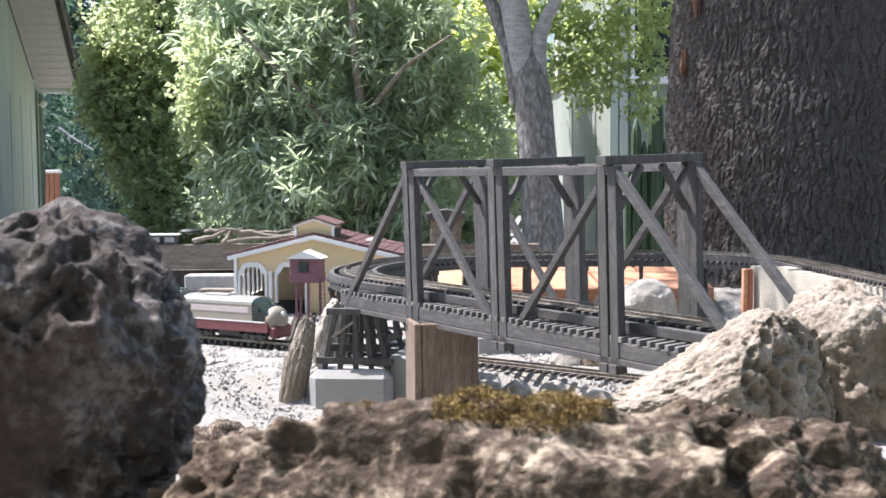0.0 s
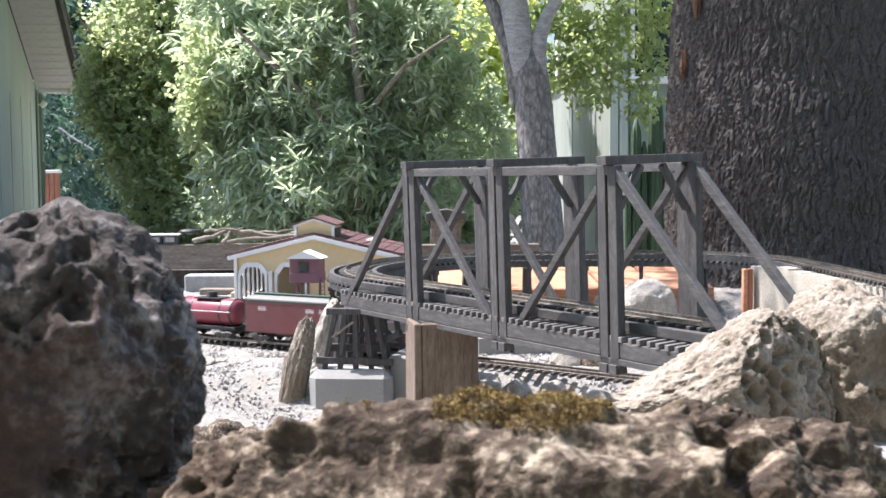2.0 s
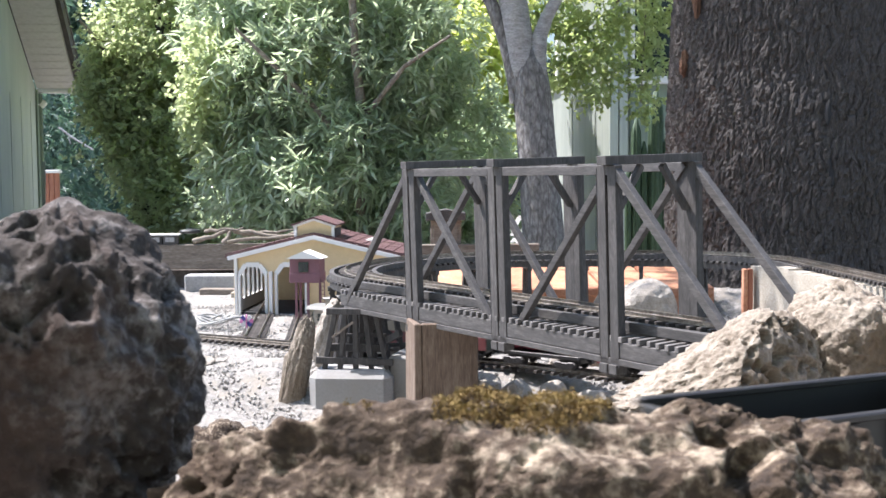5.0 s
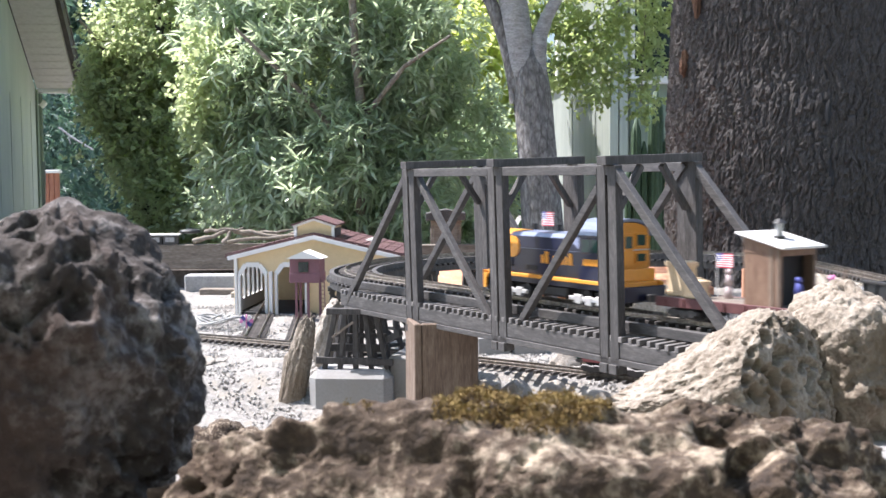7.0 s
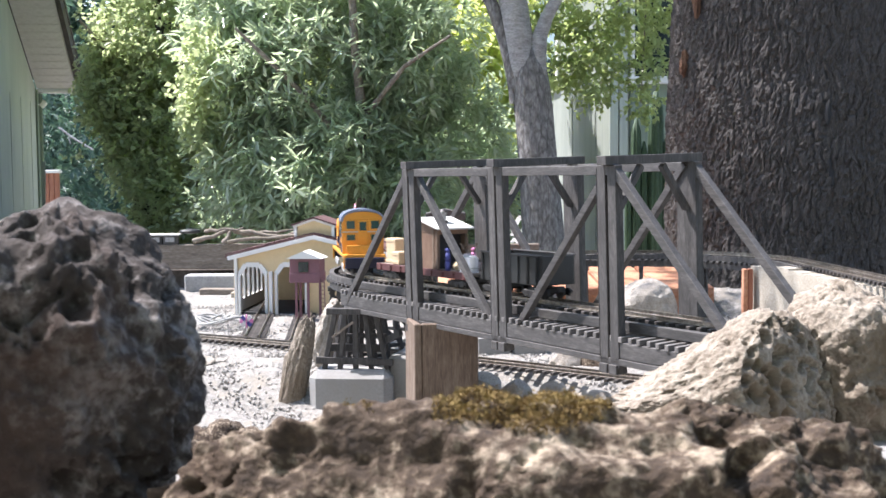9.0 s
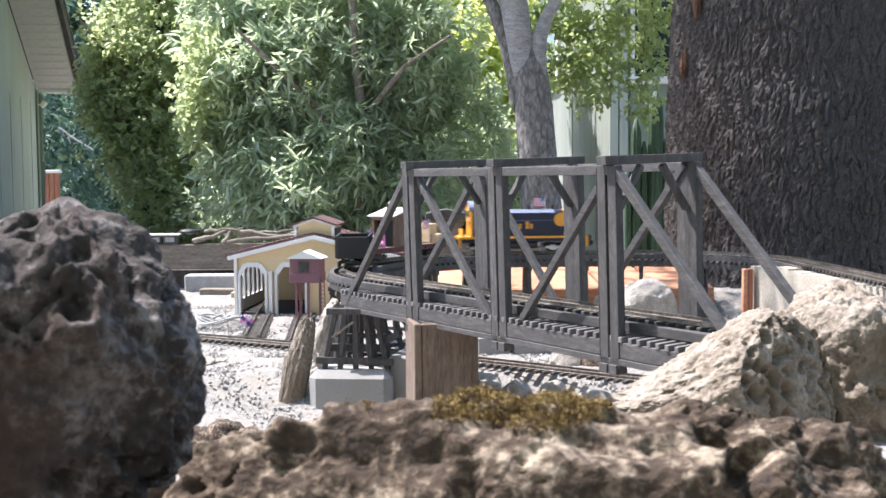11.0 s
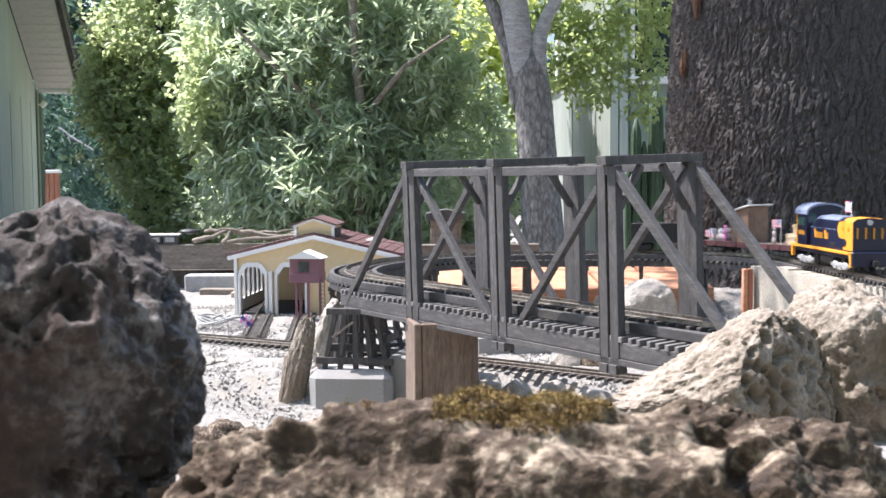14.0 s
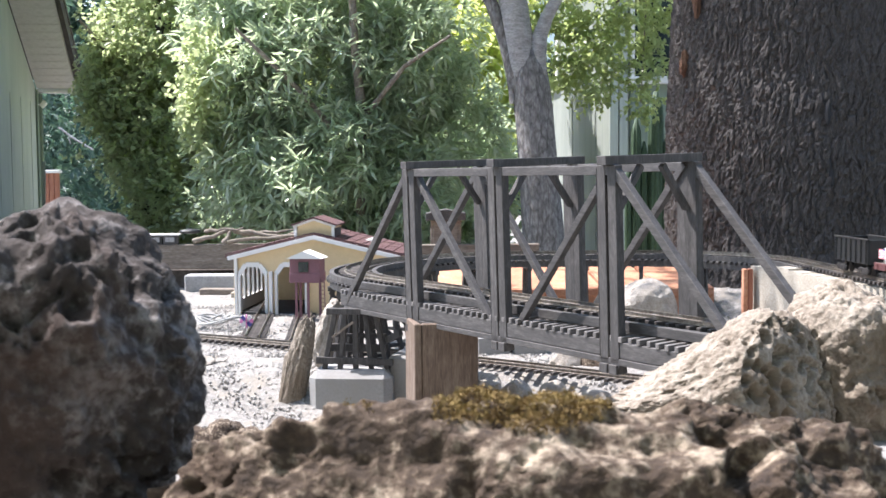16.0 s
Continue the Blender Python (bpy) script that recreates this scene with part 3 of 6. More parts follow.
# ---- engine house ----
def make_engine_house():
    h = thing("engine_house", pose(-0.490, 4.28, -0.52, 0, 0, -4), "cream model engine house with white trim and red shingle roof", "model building")
    w, eave, apex, deep = 0.31, 0.215, 0.288, 0.46
    T = 0.008
    # front wall with two chamfered portals
    def portal(x0, x1):
        return [(x0, 0), (x0, 0.155), (x0 + 0.026, 0.190), (x1 - 0.026, 0.190), (x1, 0.155), (x1, 0)]
    outline = [(-w, 0), (-w, eave), (0, apex), (w, eave), (w, 0)]
    p2, p1 = portal(-0.146, -0.030), portal(-0.288, -0.184)
    front = outline + [(p2[5][0], 0)] + p2[::-1][1:5] + [(p2[0][0], 0), (p1[5][0], 0)] + p1[::-1][1:5] + [(p1[0][0], 0)]
    part("front_wall", prism(front, T), "cream", h)
    part("back_wall", prism([(-w, 0), (-w, eave), (0, apex), (w, eave), (w, 0)], T, Matrix.Translation((0, deep - T, 0))), "cream", h)
    for s in (-1, 1):
        sl = bmesh.new()
        if s < 0:
            box(sl, (-w, T, 0), (-w + T, deep - T, 0.05))
            box(sl, (-w, T, 0.165), (-w + T, deep - T, eave - 0.002))
            n = 6
            for i in range(n + 1):
                y = T + (deep - 2 * T) * i / n
                box(sl, (-w, max(T, y - 0.014), 0.05), (-w + T, min(deep - T, y + 0.014), 0.165))
        else:
            box(sl, (w - T, T, 0), (w, deep - T, eave - 0.002))
        part("side_wall", sl, "white", h)
    for p in (p1, p2):
        tr = bmesh.new()
        pts = [Vector((x, -0.004, z)) for x, z in p]
        for a, c in zip(pts[:-1], pts[1:]):
            beam(tr, a, c, 0.010, 0.018)
        part("portal_trim", tr, "white", h)
    for x in (-w + 0.010, w - 0.010):
        part("corner_board", beamed((x, -0.005, 0), (x, -0.005, eave), 0.010, 0.020, 0, (0, 1, 0)), "white", h)
    part("post", beamed((-0.165, -0.010, 0), (-0.165, -0.010, 0.165), 0.012, 0.022, 0, (0, 1, 0)), "white", h)
    slope = math.atan2(apex - eave, w)
    for s in (-1, 1):
        part("rake_board", beamed((s * (w + 0.02), -0.012, eave + 0.0), (0, -0.012, apex + 0.006), 0.012, 0.016), "white", h)
        rf = part("roof_panel", beamed((s * (w + 0.03), deep / 2 - 0.002, eave + 0.006), (0, deep / 2 - 0.002, apex + 0.014), deep + 0.02, 0.008), "roof_red", h)
        # shingle courses
        rows = 9
        for r in range(rows):
            f = (r + 0.5) / rows
            x, z = s * (w + 0.03) * (1 - f), eave + 0.006 + (apex + 0.008 - eave) * f + 0.0065
            bm = bmesh.new()
            rng = random.Random(r + 10 * s)
            y = -0.01
            while y < deep:
                d = rng.uniform(0.02, 0.035)
                box(bm, (-0.019, y, 0), (0.019, min(y + d - 0.0015, deep + 0.01), 0.003 + rng.uniform(0, 0.0012)), 0, Matrix.Translation((x, 0, z)) @ Matrix.Rotation(s * slope, 4, "Y") @ Matrix.Rotation(-s * radians(3), 4, "Y"))
                y += d
            o = part("shingle_course", bm, "roof_red", rf)
    # cupola
    cw, c0, c1, c2 = 0.072, 0.255, 0.335, 0.358
    part("cupola_wall", prism([(-cw, c0), (-cw, c1), (0, c2), (cw, c1), (cw, c0)], 0.19, Matrix.Translation((0.0, 0.02, 0))), "cream", h)
    for s in (-1, 1):
        part("cupola_trim", beamed((s * cw, 0.014, c0), (s * cw, 0.014, c1 + 0.004), 0.010, 0.012, 0, (0, 1, 0)), "white", h)
        part("cupola_trim", beamed((s * (cw + 0.01), 0.014, c1), (0, 0.014, c2 + 0.004), 0.012, 0.012), "white", h)
        part("cupola_roof", beamed((s * (cw + 0.016), 0.11, c1 + 0.004), (0, 0.11, c2 + 0.01), 0.22, 0.006), "roof_red", h)
        part("louvre", boxed((s * cw - 0.002, 0.035, c0 + 0.01), (s * cw + 0.002, 0.19, c1 - 0.01)), "grey_wood", h)
    part("roof_vent", rodded((0.16, 0.16, 0.245), (0.20, 0.27, 0.262), 0.022, 0.02, 12), "pipe", h, "grey metal roof vent", True)
    # floor painted black in place of the shade indoors
    part("floor", boxed((-w + 0.01, T, 0.001), (w - 0.01, deep - T, 0.006)), "inside_shade", h)
    return h


make_engine_house()


def make_watch_tower():
    t = thing("crossing_tower", pose(-0.500, 4.12, -0.480, 0, 0, -6) @ Matrix.Scale(1.05, 4), "small maroon railway crossing tower on stilts with a ladder", "model building")
    part("cabin", boxed((-0.05, -0.04, 0.095), (0.055, 0.05, 0.178), 0.002), "shack_red", t)
    part("cabin_base", boxed((-0.052, -0.042, 0.094), (0.057, 0.052, 0.128), 0.001), "shack_red", t)
    part("roof", prism([(-0.062, 0), (0, 0.026), (0.066, 0)], 0.11, Matrix.Translation((0, -0.052, 0.178))), "white", t)
    w = part("window", boxed((-0.018, -0.0435, 0.132), (0.016, -0.041, 0.166)), "green_end", t)
    part("pane", boxed((-0.014, -0.0455, 0.135), (0.0, -0.043, 0.163)), "pane", w)
    part("pane", boxed((0.002, -0.0455, 0.135), (0.013, -0.043, 0.163)), "pane", w)
    for x, y in ((-0.03, -0.03), (0.012, -0.03), (-0.03, 0.035), (0.04, 0.035)):
        part("stilt", beamed((x, y, -0.04), (x, y, 0.096), 0.008, 0.008), "shack_red", t)
    lad = part("ladder", rodded((0.056, -0.03, -0.04), (0.052, -0.03, 0.125), 0.0018, seg=6), "shack_red", t)
    part("ladder_rail", rodded((0.072, -0.03, -0.04), (0.068, -0.03, 0.125), 0.0018, seg=6), "shack_red", lad)
    for i in range(11):
        part("rung", rodded((0.055, -0.03, -0.03 + i * 0.014), (0.071, -0.03, -0.03 + i * 0.014), 0.0013, seg=5), "shack_red", lad)


make_watch_tower()

# ---- large forms behind ----
def lathe_trunk(name, pts, mat, seg=32, rough=0.03, seed=1, parent=None, grooves=0.0):
    """A trunk or limb through points (x, y, z, radius) with an uneven skin."""
    bm = bmesh.new()
    rings = []
    n = len(pts)
    P = [Vector(p[:3]) for p in pts]
    for i, p in enumerate(pts):
        d = (P[min(i + 1, n - 1)] - P[max(i - 1, 0)]).normalized()
        u = d.cross(Vector((0, 1, 0.01))).normalized()
        v = d.cross(u)
        ring = []
        for k in range(seg):
            a = 2 * math.pi * k / seg
            dirv = u * math.cos(a) + v * math.sin(a)
            q = P[i] + dirv * p[3]
            f = 1 + rough * noise.fractal(q * (1.2 / p[3]) + Vector((seed, 0, 0)), 0.8, 2, 3)
            if grooves:
                g = noise.noise(Vector((math.cos(a) * 7, math.sin(a) * 7, q.z * 1.3 + seed)))
                h = noise.noise(Vector((math.cos(a) * 19, math.sin(a) * 19, q.z * 6 + seed)))
                f += grooves * (abs(g) * 0.9 + abs(h) * 0.8 - 0.4)
            ring.append(bm.verts.new(P[i] + dirv * p[3] * f))
        rings.append(ring)
    for a, b in zip(rings[:-1], rings[1:]):
        for k in range(seg):
            bm.faces.new((a[k], a[(k + 1) % seg], b[(k + 1) % seg], b[k]))
    bmesh.ops.recalc_face_normals(bm, faces=bm.faces)
    return part(name, bm, mat, parent, smooth=True)


big_tree = thing("redwood_tree", Matrix(), "massive redwood trunk with dark furrowed bark", "tree")


def redwood_trunk():
    """The trunk's skin: long furrowed plates with deep cracks, finest where it stands in view."""
    seg, zs = 760, [-0.62 + 0.011 * k for k in range(170)] + [1.26 + 0.06 * k for k in range(28)]
    verts = []
    for z in zs:
        t = (z + 0.6) / 0.02
        r0 = 0.592 + 0.10 * max(0, 1 - t / 20) ** 2 + 0.018 * math.sin(t * 0.045 + 0.6)
        for k in range(seg):
            a = 2 * math.pi * k / seg
            c, sn = math.cos(a), math.sin(a)
            h = 0.0
            if sn < 0.35 and z < 1.3:
                q = Vector((c * 0.6, sn * 0.6, z))
                w = noise.noise_vector(q * 9) * 0.022 + noise.noise_vector(q * 30) * 0.010
                d = noise.voronoi(Vector(((q.x + w.x) * 34, (q.y + w.y) * 34, (q.z + w.z * 2.2) * 10)))[0]
                d2 = noise.voronoi(Vector(((q.x + w.y) * 80, (q.y + w.x) * 80, (q.z + w.z) * 42)))[0]
                h = 0.011 * min(1, (d[1] - d[0]) / 0.3) + 0.006 * min(1, (d2[1] - d2[0]) / 0.4) + 0.012 * noise.noise(q * 4) + 0.004 * noise.noise(q * 90)
            r = r0 + h - 0.012
            verts.append((1.565 + r * c, 4.78 + r * sn, z))
    faces = [(j * seg + k, j * seg + (k + 1) % seg, (j + 1) * seg + (k + 1) % seg, (j + 1) * seg + k) for j in range(len(zs) - 1) for k in range(seg)]
    sheet("trunk", verts, faces, "bark", big_tree)


redwood_trunk()


def make_bark_scars():
    for i, (x, z, h, w) in enumerate(((0.995, 0.86, 0.15, 0.026), (1.015, 0.72, 0.10, 0.018), (1.06, 0.86, 0.08, 0.016), (0.985, 0.45, 0.05, 0.016))):
        y = 4.78 - math.sqrt(max(0.01, 0.60 ** 2 - (x - 1.565) ** 2))
        part("torn_bark", stone_mesh(80 + i, (w, 0.02, h), 4, 0.45), "torn_wood", big_tree, "strip of torn reddish bark").matrix_basis = pose(x, y, z, 0, 3 * i - 4, -40)
    # raised black lumps painted as the shade of holes in the bark
    for z, x in ((0.03, 1.43), (0.22, 1.425), (-0.02, 1.44)):
        y = 4.78 - math.sqrt(0.60 ** 2 - (x - 1.565) ** 2) - 0.004
        part("hole_shade", stone_mesh(int(z * 50) + 9, (0.012, 0.012, 0.045), 2, 0.3), "inside_shade", big_tree).matrix_basis = pose(x, y, z)


make_bark_scars()


def leaves(name, count, centre, size, length, width, mat, seed, droop=0.3, per=7, shell=0.55, parent=None, gaps=0.35, whorl=0.0):
    """Many small leaves in sprays through an uneven cloud, as one mesh."""
    rng = np.random.default_rng(seed)
    twigs = max(1, count // per)
    base = np.empty((0, 3))
    while len(base) < twigs:
        d = rng.normal(size=(twigs, 3))
        d /= np.linalg.norm(d, axis=1)[:, None]
        r = shell + (1 - shell) * rng.random(twigs) ** 0.6
        q = d * r[:, None]
        lump = np.array([noise.fractal(Vector((*(p * 2.3),)) + Vector((seed, 0, 0)), 0.7, 2, 3) for p in q])
        q = q * (1 + 0.42 * lump)[:, None]
        base = np.concatenate([base, q[lump > (gaps - 0.55)]])
    base = base[:twigs]
    out = base / np.linalg.norm(base, axis=1)[:, None]
    base = np.array(centre) + base * np.array(size)
    out = out + rng.normal(scale=0.6, size=out.shape)
    out[:, 2] -= droop * 0.6
    out /= np.linalg.norm(out, axis=1)[:, None]
    k = np.arange(per)
    p = base[:, None, :] + out[:, None, :] * (k[None, :, None] * length * (0.34 - 0.26 * whorl))
    p = p.reshape(-1, 3) + rng.normal(scale=length * 0.12, size=(twigs * per, 3))
    ax = np.repeat(out, per, axis=0) * 0.7 + rng.normal(scale=0.75, size=p.shape)
    if whorl:                                   # leaves fan out round the twig's end
        turn = np.tile(k * 2.4, twigs)[:, None] + np.repeat(rng.random(twigs) * 6.3, per)[:, None]
        o = np.repeat(out, per, axis=0)
        u = np.cross(o, [0.3, 0.2, 1.0])
        u /= np.linalg.norm(u, axis=1)[:, None]
        fan = u * np.cos(turn) + np.cross(o, u) * np.sin(turn)
        ax = o * 0.55 + fan * 0.85 + rng.normal(scale=0.22, size=p.shape)
    ax[:, 2] -= droop
    ax /= np.linalg.norm(ax, axis=1)[:, None]
    side = np.cross(ax, np.array([0, 0, 1.0]) + rng.normal(scale=0.55, size=p.shape))
    side /= np.linalg.norm(side, axis=1)[:, None]
    up = np.cross(side, ax)
    L = length * rng.uniform(0.65, 1.2, size=(len(p), 1))
    W = width * rng.uniform(0.7, 1.2, size=(len(p), 1))
    v = np.stack([p, p + ax * L * 0.45 + side * W / 2 + up * W * 0.18, p + ax * L - up * L * 0.08, p + ax * L * 0.45 - side * W / 2 + up * W * 0.18], 1).reshape(-1, 3)
    n = len(p)
    me = bpy.data.meshes.new(name)
    me.vertices.add(4 * n)
    me.vertices.foreach_set("co", v.ravel())
    f = (np.arange(n)[:, None] * 4 + np.array([[0, 1, 2, 0, 2, 3]])).ravel()
    me.loops.add(6 * n)
    me.loops.foreach_set("vertex_index", f)
    me.polygons.add(2 * n)
    me.polygons.foreach_set("loop_start", np.arange(2 * n) * 3)
    me.update(calc_edges=True)
    me.materials.append(M[mat])
    ob = new(name, me)
    if parent:
        ob.parent = parent
    return ob


# ---- trees ----
alder = thing("alder_tree", Matrix(), "grey-barked tree forking into pale limbs", "tree")
lathe_trunk("trunk", [(0.56, 6.2, -0.75, 0.135), (0.555, 6.2, -0.4, 0.118), (0.54, 6.2, -0.2, 0.113), (0.528, 6.2, 0.03, 0.109), (0.515, 6.2, 0.2, 0.106), (0.503, 6.2, 0.34, 0.106), (0.488, 6.2, 0.47, 0.104),
                      (0.47, 6.2, 0.58, 0.10), (0.452, 6.2, 0.68, 0.07)], "birch_bark", 60, 0.06, 4, alder, 0.06)
lathe_trunk("limb", [(0.46, 6.2, 0.44, 0.07), (0.435, 6.19, 0.60, 0.078), (0.41, 6.19, 0.78, 0.082), (0.385, 6.19, 0.97, 0.078), (0.35, 6.19, 1.25, 0.07), (0.33, 6.2, 1.9, 0.06)], "pale_bark", 30, 0.05, 5, alder, 0.03)
lathe_trunk("limb", [(0.42, 6.2, 0.40, 0.05), (0.39, 6.18, 0.55, 0.04), (0.345, 6.18, 0.72, 0.036), (0.285, 6.18, 0.9, 0.035), (0.22, 6.18, 1.05, 0.033), (0.1, 6.2, 1.4, 0.03)], "birch_bark", 24, 0.05, 6, alder, 0.03)
lathe_trunk("limb", [(0.52, 6.2, 0.40, 0.07), (0.52, 6.17, 0.60, 0.048), (0.53, 6.17, 0.74, 0.042), (0.57, 6.17, 0.85, 0.036), (0.63, 6.17, 0.96, 0.032), (0.74, 6.2, 1.15, 0.03)], "pale_bark", 24, 0.05, 7, alder, 0.03)


def limbs(parent, spec, mat="twig"):
    for pts in spec:
        lathe_trunk("branch", pts, mat, 8, 0.05, 3, parent)


def tree(name, label, trunk_pts, bark, clouds, mat, length, width, seed, droop, branch=(), whorl=0.0):
    t = thing(name, Matrix(), label, "tree")
    if trunk_pts:
        lathe_trunk("trunk", trunk_pts, bark, 16, 0.05, seed, t)
    limbs(t, branch)
    for k, (n, c, r, sh, gp) in enumerate(clouds):
        leaves("crown", n, c, r, length, width, mat, seed * 10 + k, droop, 8, sh, t, gp, whorl)
    return t


oak = tree("oak_tree", "dense bright green oak with small leaves", [(-2.1, 8.3, -0.9, 0.14), (-2.15, 8.3, 0.3, 0.11), (-2.0, 8.3, 1.5, 0.08), (-1.9, 8.3, 2.6, 0.05)], "bark",
           [(9000, (-1.95, 8.2, 1.05), (0.50, 0.5, 0.62), 0.35, 0.32), (9500, (-1.98, 8.2, 0.25), (0.40, 0.45, 0.62), 0.35, 0.38), (6000, (-1.75, 8.1, -0.15), (0.42, 0.4, 0.45), 0.35, 0.3),
            (7000, (-2.25, 8.1, 0.62), (0.26, 0.3, 0.36), 0.35, 0.36), (7000, (-1.6, 8.3, 1.5), (0.6, 0.5, 0.5), 0.35, 0.3), (3200, (-1.32, 6.5, 0.45), (0.13, 0.2, 0.32), 0.35, 0.4)], "leaf_oak", 0.05, 0.036, 1, 0.15,
           [[(-2.1, 8.2, 0.2, 0.04), (-1.8, 8.0, 0.6, 0.025), (-1.6, 7.9, 0.9, 0.012)], [(-2.1, 8.2, 0.6, 0.035), (-2.35, 8.0, 0.9, 0.02), (-2.5, 7.9, 1.1, 0.01)]])
bay = tree("bay_tree", "tall bay laurel with glossy lance-shaped leaves", [(-0.46, 6.35, -0.6, 0.03), (-0.45, 6.35, 0.4, 0.028), (-0.48, 6.35, 0.7, 0.024), (-0.51, 6.35, 1.4, 0.02)], "twig",
           [(8000, (-0.62, 6.5, -0.02), (0.50, 0.42, 0.42), 0.4, 0.42), (11500, (-0.72, 6.7, 0.62), (0.62, 0.5, 0.48), 0.35, 0.47), (5000, (-0.80, 6.8, 1.2), (0.65, 0.5, 0.42), 0.35, 0.46),
            (3600, (-0.22, 6.7, 0.72), (0.38, 0.4, 0.5), 0.35, 0.42), (3500, (-1.1, 6.6, 0.25), (0.24, 0.34, 0.55), 0.35, 0.36), (2600, (-1.22, 6.9, 0.95), (0.34, 0.3, 0.42), 0.3, 0.42), (2600, (0.02, 6.9, 0.25), (0.34, 0.3, 0.5), 0.3, 0.4), (1800, (-0.2, 6.4, -0.1), (0.3, 0.25, 0.3), 0.3, 0.4)], "leaf_bay", 0.108, 0.021, 2, 0.22,
           [[(-0.46, 6.35, 0.1, 0.02), (-0.8, 6.2, 0.5, 0.014), (-1.1, 6.1, 0.8, 0.008)], [(-0.46, 6.35, 0.3, 0.018), (-0.2, 6.2, 0.6, 0.012), (0.05, 6.1, 0.75, 0.007)]], 1.0)
back = tree("maple_tree", "sunlit yellow-green tree behind the others", [(0.3, 9.5, -0.9, 0.1), (0.3, 9.5, 2.5, 0.06)], "bark",
            [(14000, (0.18, 9.2, 0.6), (0.5, 0.5, 0.75), 0.3, 0.36), (9000, (-0.2, 8.6, 0.05), (0.75, 0.4, 0.55), 0.3, 0.25), (8000, (0.0, 9.6, 1.4), (0.8, 0.5, 0.6), 0.3, 0.3), (6000, (-1.3, 9.6, 1.5), (1.0, 0.5, 0.7), 0.3, 0.42)],
            "leaf_back", 0.062, 0.046, 3, 0.15)
hedge = tree("shrub", "dark leafy shrub filling the gap under the trees", [(-0.1, 7.9, -0.8, 0.04), (-0.1, 7.9, 0.0, 0.03)], "twig",
             [(9000, (0.0, 7.8, 0.0), (0.55, 0.3, 0.5), 0.3, 0.2), (6000, (-1.0, 7.6, -0.15), (0.6, 0.3, 0.4), 0.3, 0.2)], "leaf_bay", 0.07, 0.035, 4, 0.2)
live = tree("live_oak_tree", "live oak with boughs of small pale leaves hanging down", [(1.9, 7.2, -0.7, 0.09), (1.85, 7.2, 1.0, 0.08), (1.5, 6.9, 2.0, 0.06), (0.6, 6.4, 2.7, 0.04)], "bark",
            [(3800, (0.98, 6.5, 1.0), (0.40, 0.3, 0.32), 0.3, 0.44), (900, (0.84, 6.4, 0.58), (0.14, 0.2, 0.16), 0.3, 0.44), (600, (1.13, 6.4, 0.52), (0.07, 0.1, 0.22), 0.3, 0.35), (900, (0.62, 6.5, 0.72), (0.16, 0.2, 0.22), 0.3, 0.4),
             # the cloud at z 3.1 is unseen, added to shade the redwood trunk
             (7000, (0.6, 6.4, 1.75), (1.0, 0.7, 0.45), 0.3, 0.3), (11000, (-0.2, 4.7, 3.1), (1.15, 1.0, 0.4), 0.2, 0.2), (6000, (0.5, 5.5, 2.4), (0.8, 0.7, 0.4), 0.2, 0.3)], "leaf_live", 0.038, 0.028, 5, 0.35,
            [[(1.5, 6.8, 1.9, 0.03), (1.2, 6.5, 1.3, 0.014), (0.95, 6.45, 0.9, 0.006)], [(1.2, 6.6, 1.4, 0.014), (1.14, 6.4, 0.8, 0.005), (1.12, 6.4, 0.4, 0.003)]])
far = tagged(leaves("far_woods", 30000, (-8.2, 27, 1.0), (3.4, 2, 4.6), 0.34, 0.13, "leaf_far", 51, 0.3, 8, 0.25), "dark blue-green woods in the distance", "woods", kind="stuff")
tagged(leaves("near_woods", 9000, (-5.6, 16.5, -0.9), (1.0, 0.9, 2.4), 0.16, 0.06, "leaf_far", 53, 0.3, 8, 0.25), "blue-green conifers beyond the house", "woods", kind="stuff")
wood_wall = tagged(sheet("woods_backdrop", [(-45, 42, -4), (45, 42, -4), (45, 44, 4.6), (-45, 44, 4.6)], [(0, 1, 2, 3)], "backdrop"), "shadowy forest slope far behind the garden", "backdrop", kind="structure")
dead = thing("dead_branch", Matrix(), "bare pale branch against the dark woods", "branch")
limbs(dead, [[(-4.55, 13.5, 0.62, 0.012), (-4.4, 13.5, 0.5, 0.012), (-4.15, 13.5, 0.35, 0.010)], [(-4.45, 13.5, 0.55, 0.008), (-4.42, 13.5, 0.42, 0.006)], [(-3.95, 13.5, 0.33, 0.008), (-3.8, 13.5, 0.28, 0.008), (-3.68, 13.5, 0.12, 0.009), (-3.62, 13.5, -0.4, 0.01), (-3.6, 13.5, -1.3, 0.012)]], "pale_bark")

# ---- house at the near side of the garden ----
house_l = thing("house", Matrix.Translation((-3.21, 9.0, 0)) @ Matrix.Rotation(math.atan2(-0.98, 0.2), 4, "Z"), "grey-green wooden house with deep boarded eaves", "house")
PITCH = 0.44


def slope_z(x):
    return 0.72 + PITCH * x


wall_bm = prism([(0, -1.6), (0, slope_z(0)), (2.6, slope_z(2.6)), (2.6, -1.6)], 0.14, Matrix.Translation((0, -0.14, 0)))
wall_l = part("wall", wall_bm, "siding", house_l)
groove = part("batten", boxed((-0.004, 0.0, -1.6), (0.004, 0.0025, 0.6)), "siding", wall_l)
for i in range(5):
    o = groove if i == 0 else groove.copy()
    if i:
        scene.collection.objects.link(o)
    o.matrix_basis = pose(0.30 + i * 0.45, 0.001, 0.0)
part("corner_board", boxed((-0.03, -0.05, -1.6), (0.035, 0.014, slope_z(0) - 0.01)), "siding_dark_shaded", house_l)
